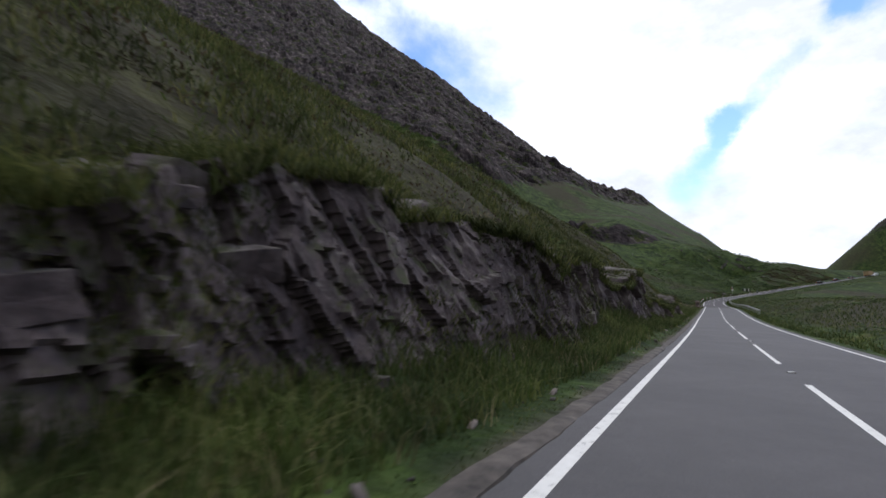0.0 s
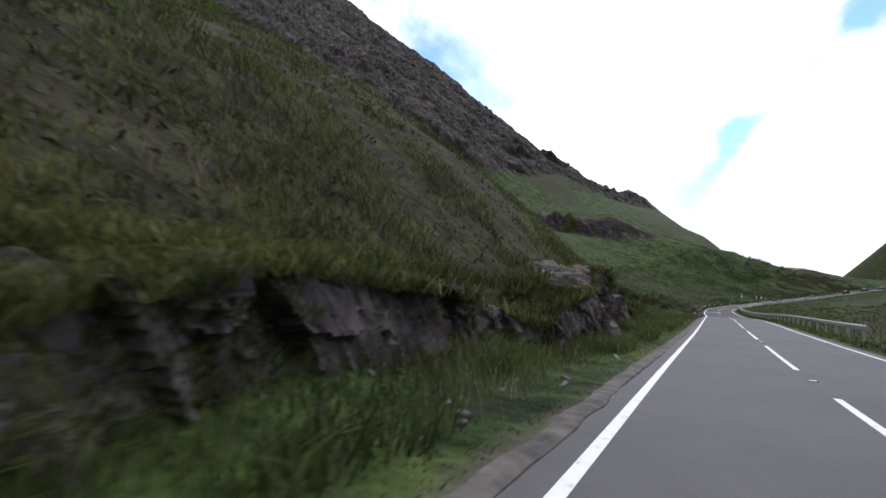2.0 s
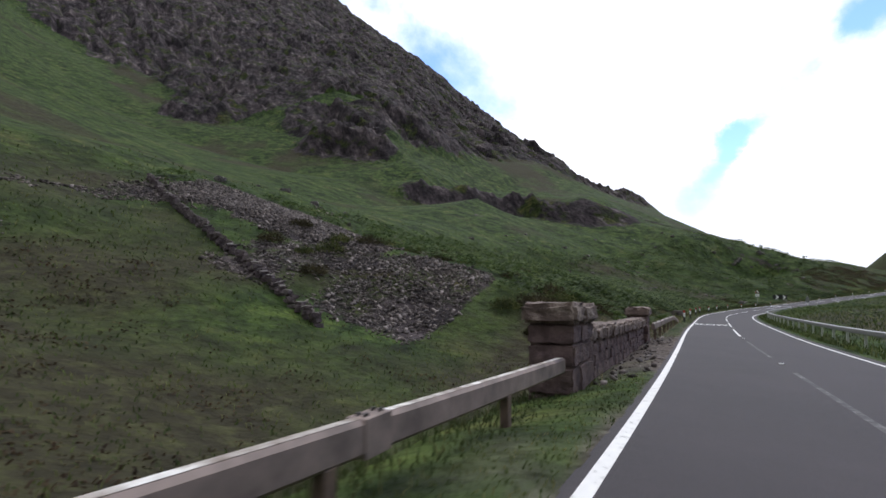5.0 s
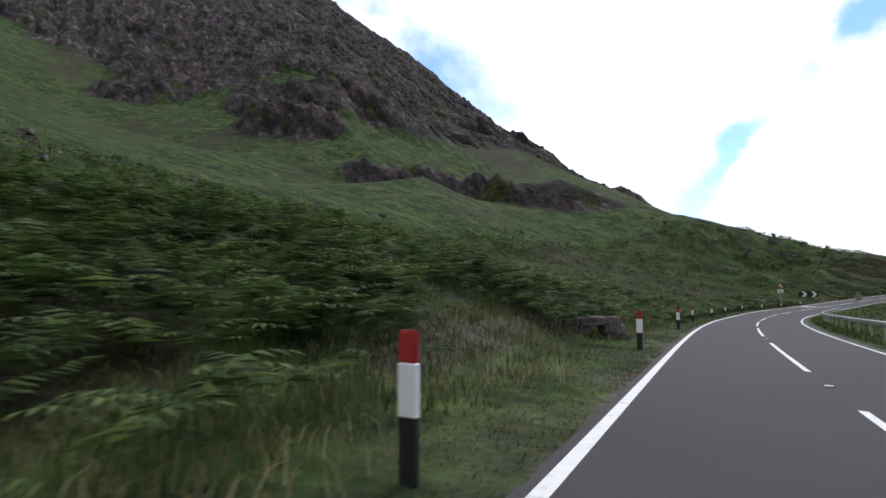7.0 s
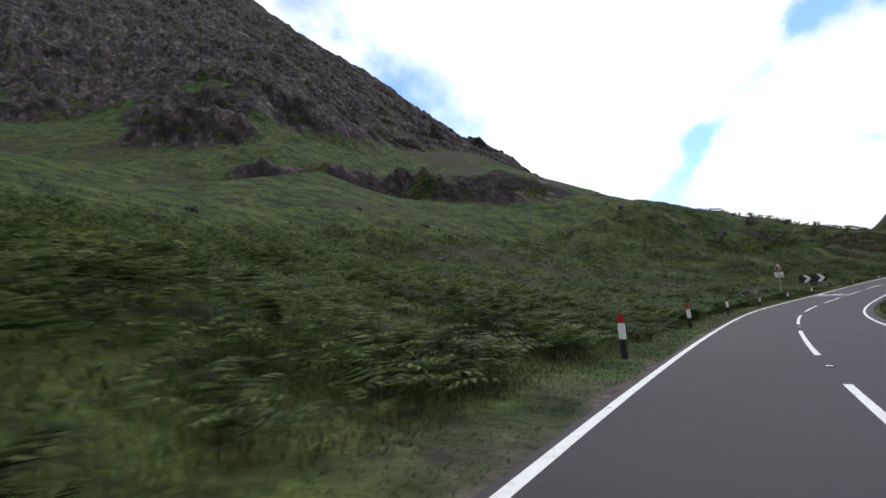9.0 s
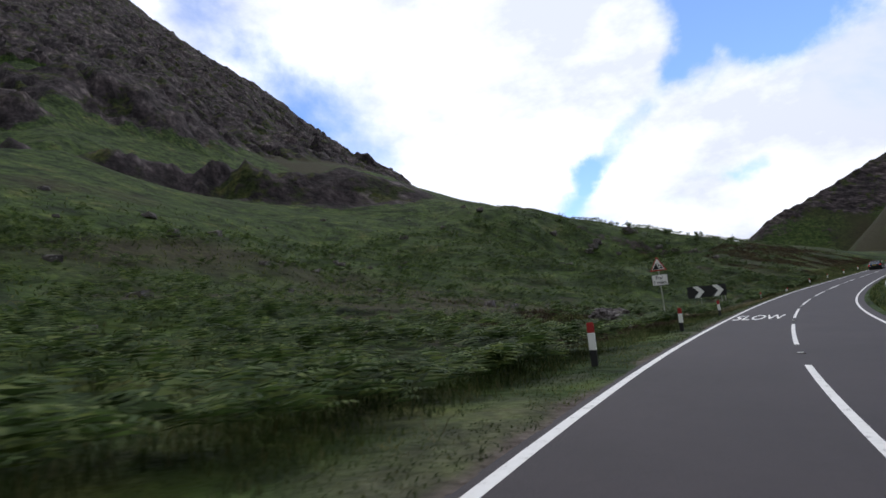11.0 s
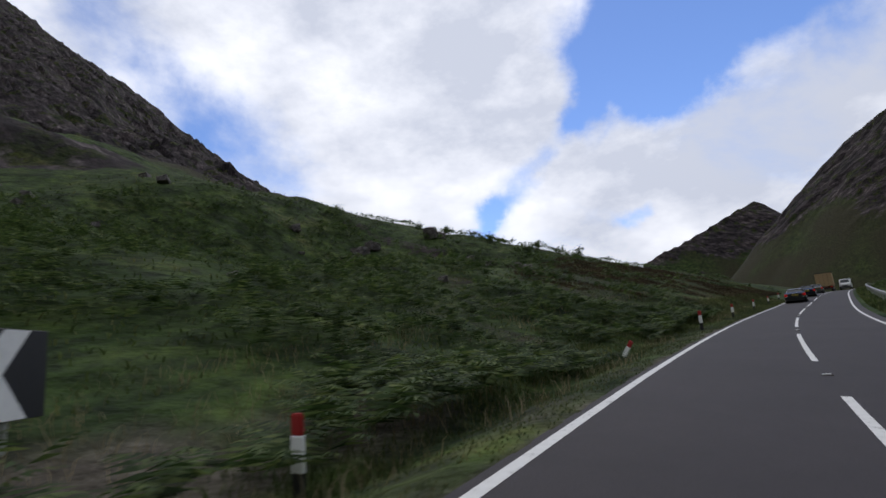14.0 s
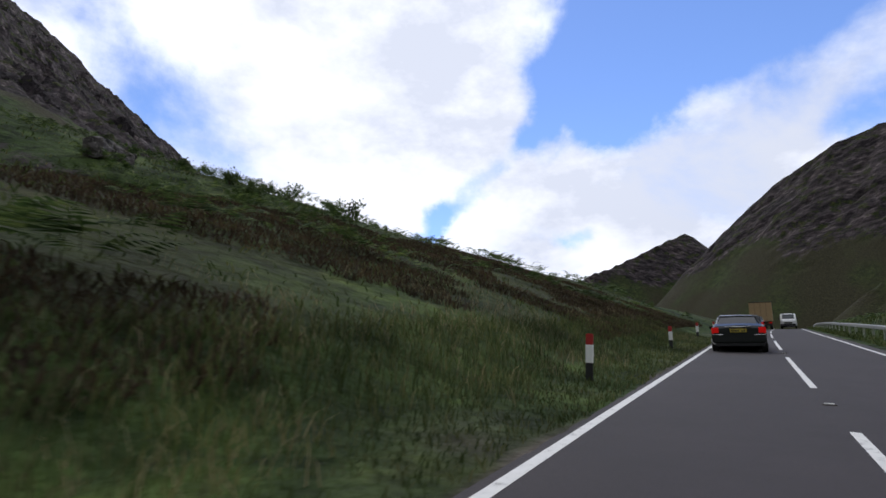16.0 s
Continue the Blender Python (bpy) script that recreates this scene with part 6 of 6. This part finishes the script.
def build_saloon(m, paint, label, boxy=0.0, plate=True):
    car = empty("car", m, label, "car", "cars on the road")

    def ring(y, hw, zb, zt, crown=0.03):
        return (y, [(0.0, zb), (hw * 0.86, zb), (hw * 0.98, zb + 0.12), (hw, zb + (zt - zb) * 0.55), (hw * 0.93, zt - 0.05), (hw * 0.84, zt), (0.0, zt + crown)])
    body = soften(loft([ring(0.0, 0.80, 0.40, 0.86), ring(0.06, 0.87, 0.30, 0.95), ring(0.30, 0.90, 0.24, 1.03), ring(0.9, 0.91, 0.20, 1.02), ring(2.2, 0.91, 0.20, 0.98), ring(3.3, 0.91, 0.20, 0.95), ring(4.0, 0.89, 0.22, 0.84), ring(4.45, 0.83, 0.25, 0.72), ring(4.62, 0.70, 0.34, 0.60)]), 0.02)
    part("body", body, paint, car)
    lift = 0.03 * boxy
    y0 = 0.62 - 0.35 * boxy

    def hoop(y, hb, ht, zt, zb=0.95):
        return (y, [(0.0, zb), (hb, zb), (hb * 0.5 + ht * 0.5, (zb + zt) / 2 + 0.02), (ht, zt - 0.03), (ht - 0.06, zt), (0.0, zt + 0.015)])
    cabin = loft([hoop(y0, 0.72, 0.70, 1.02), hoop(y0 + 0.45, 0.76, 0.62, 1.36 + lift), hoop(1.75, 0.78, 0.60, 1.43 + lift), hoop(2.5, 0.78, 0.60, 1.42 + lift), hoop(3.4, 0.76, 0.70, 0.99)])
    part("windows", soften(cabin, 0.015), GLASS, car, "dark car windows")
    part("roof", soften(loft([hoop(y0 + 0.40, 0.66, 0.635, 1.365 + lift, 1.33 + lift), hoop(1.75, 0.66, 0.615, 1.445 + lift, 1.36 + lift), hoop(2.55, 0.66, 0.615, 1.435 + lift, 1.33 + lift)]), 0.01), paint, car)
    for sg in (-1, 1):
        quad_panel("rear_pillar", [(sg * 0.74, y0 - 0.02, 0.98), (sg * 0.78, y0 + 0.22, 0.98), (sg * 0.66, y0 + 0.62, 1.36 + lift), (sg * 0.60, y0 + 0.40, 1.355 + lift)], paint, car, 0.03)
        part("tail_light", box(min(sg * 0.62, sg * 0.87), max(sg * 0.62, sg * 0.87), -0.005, 0.10, 0.68, 0.90, 0.02, 2), LAMP_RED, car, "lit red tail light")
        part("door_mirror", box(min(sg * 0.90, sg * 1.06), max(sg * 0.90, sg * 1.06), 2.95, 3.08, 0.95, 1.07, 0.025, 2), paint, car)
        for y in (0.85, 3.65):
            wheel(car, sg * 0.80, y, 0.31, 0.21)
        part("reflector_strip", box(min(sg * 0.50, sg * 0.84), max(sg * 0.50, sg * 0.84), -0.03, 0.02, 0.615, 0.645, 0.006), CHROME, car, "bright bumper trim")
    part("bumper", soften(box(-0.86, 0.86, -0.055, 0.10, 0.34, 0.60, 0.04, 2), 0.01), paint, car)
    part("lower_valance", box(-0.78, 0.78, -0.02, 0.12, 0.22, 0.33, 0.02), BLACK, car)
    part("boot_trim", box(-0.42, 0.42, -0.012, 0.06, 0.905, 0.93, 0.006), CHROME, car)
    np_ = part("number_plate", box(-0.27, 0.27, -0.018, 0.05, 0.72, 0.84, 0.004), PLATE, car, "yellow rear plate")
    for k in range(7):
        if k == 4:
            continue
        part("plate_bar", box(-0.225 + 0.066 * k, -0.18 + 0.066 * k, -0.022, -0.010, 0.745, 0.815), BLACK, np_)
    return car


GREEN_GREY = plain("dark_green_grey_paint", (0.035, 0.038, 0.04), 0.25, 0.4, 0.06)
NAVY = plain("dark_blue_paint", (0.018, 0.022, 0.035), 0.25, 0.4, 0.06)
SAGE = plain("grey_green_paint", (0.10, 0.11, 0.10), 0.3, 0.4, 0.06)
VAN_WHITE = plain("white_van_paint", (0.75, 0.76, 0.77), 0.3, 0, 0.04)
TAN = plain("faded_tan_panel", (0.42, 0.29, 0.15), 0.6, 0, 0.15)
RUST = plain("red_brown_chassis", (0.12, 0.045, 0.03), 0.7, 0, 0.3)
build_saloon(on_road(362.6, 1.33, 0.0, 1.5), GREEN_GREY, "dark grey saloon car with brake lights lit in the lane")
build_saloon(on_road(381.0, 1.25, 0.0, 1.5), NAVY, "dark blue saloon car following the lorry", 0.5)
build_saloon(on_road(399.0, 1.3, 0.0, 1.0), SAGE, "grey-green estate car behind the lorry", 1.0)


def build_lorry(m):
    lorry = empty("lorry", m, "tan box-bodied lorry with a red-brown chassis on the road", "lorry")
    part("chassis", box(-0.45, 0.45, 0.1, 7.6, 0.65, 0.95, 0.02), RUST, lorry)
    bx = part("box_body", box(-1.22, 1.22, 0.0, 5.4, 1.0, 3.35, 0.04, 2), TAN, lorry, "tan box body")
    for x in (-0.62, 0.0, 0.62):
        part("door_seam", box(x - 0.015, x + 0.015, -0.012, 0.02, 1.05, 3.3), RUST, bx)
    part("top_rail", box(-1.24, 1.24, -0.02, 5.42, 3.33, 3.42, 0.02), BLACK, bx, "dark top rail")
    part("cab", soften(loft([(5.6, [(0, 0.7), (1.15, 0.7), (1.18, 1.6), (1.1, 2.7), (0, 2.75)]), (7.2, [(0, 0.7), (1.15, 0.7), (1.18, 1.6), (1.08, 2.6), (0, 2.65)]), (7.5, [(0, 0.7), (1.12, 0.7), (1.14, 1.5), (1.0, 1.7), (0, 1.72)])]), 0.04), TAN, lorry)
    quad_panel("windscreen", [(-0.98, 7.46, 1.75), (0.98, 7.46, 1.75), (0.95, 7.26, 2.5), (-0.95, 7.26, 2.5)], GLASS, lorry)
    for sg in (-1, 1):
        for y in (1.2, 2.4, 6.5):
            wheel(lorry, sg * 1.0, y, 0.48, 0.28)
        part("tail_light", box(min(sg * 0.8, sg * 1.1), max(sg * 0.8, sg * 1.1), -0.02, 0.05, 0.75, 0.9, 0.01), LAMP_RED, lorry, "red tail light")
    part("bumper", box(-1.15, 1.15, -0.02, 0.08, 0.5, 0.64, 0.02), BLACK, lorry)


build_lorry(on_road(418.0, 1.3, 0.0, 1.0))


def build_van(m):
    van = empty("van", m, "small white van with dark windscreen coming along the road", "van")

    def ring(y, hw, zb, zt, top):
        return (y, [(0, zb), (hw * 0.92, zb), (hw, zb + 0.15), (hw, (zb + zt) / 2), (hw * 0.97, zt - 0.1), (top, zt), (0, zt + 0.03)])
    part("body", soften(loft([ring(0, 0.84, 0.3, 1.8, 0.74), ring(0.1, 0.86, 0.25, 1.84, 0.76), ring(2.4, 0.86, 0.22, 1.84, 0.74), ring(2.75, 0.86, 0.22, 1.78, 0.70), ring(3.35, 0.86, 0.22, 1.12, 0.74), ring(3.95, 0.84, 0.25, 0.98, 0.70), ring(4.1, 0.76, 0.32, 0.80, 0.60)]), 0.03), VAN_WHITE, van)
    quad_panel("windscreen", [(0.66, 3.34, 1.16), (-0.66, 3.34, 1.16), (-0.62, 2.82, 1.74), (0.62, 2.82, 1.74)], GLASS, van, 0.02)
    part("bumper", box(-0.8, 0.8, 4.0, 4.14, 0.28, 0.5, 0.03, 2), BLACK, van)
    part("grille", box(-0.4, 0.4, 4.06, 4.13, 0.55, 0.70, 0.01), BLACK, van)
    for sg in (-1, 1):
        part("headlight", box(min(sg * 0.45, sg * 0.75), max(sg * 0.45, sg * 0.75), 3.98, 4.09, 0.66, 0.86, 0.02, 2), LAMP_CLEAR, van)
        part("door_mirror", box(min(sg * 0.86, sg * 1.05), max(sg * 0.86, sg * 1.05), 3.0, 3.1, 1.1, 1.32, 0.02, 2), BLACK, van)
        quad_panel("side_window", [(sg * 0.875, 2.55, 1.15), (sg * 0.875, 3.2, 1.15), (sg * 0.80, 2.8, 1.62), (sg * 0.80, 2.5, 1.66)], GLASS, van, 0.01)
        for y in (0.75, 3.35):
            wheel(van, sg * 0.76, y, 0.30, 0.2)


build_van(on_road(424.0, -1.5, 0.0, 180))
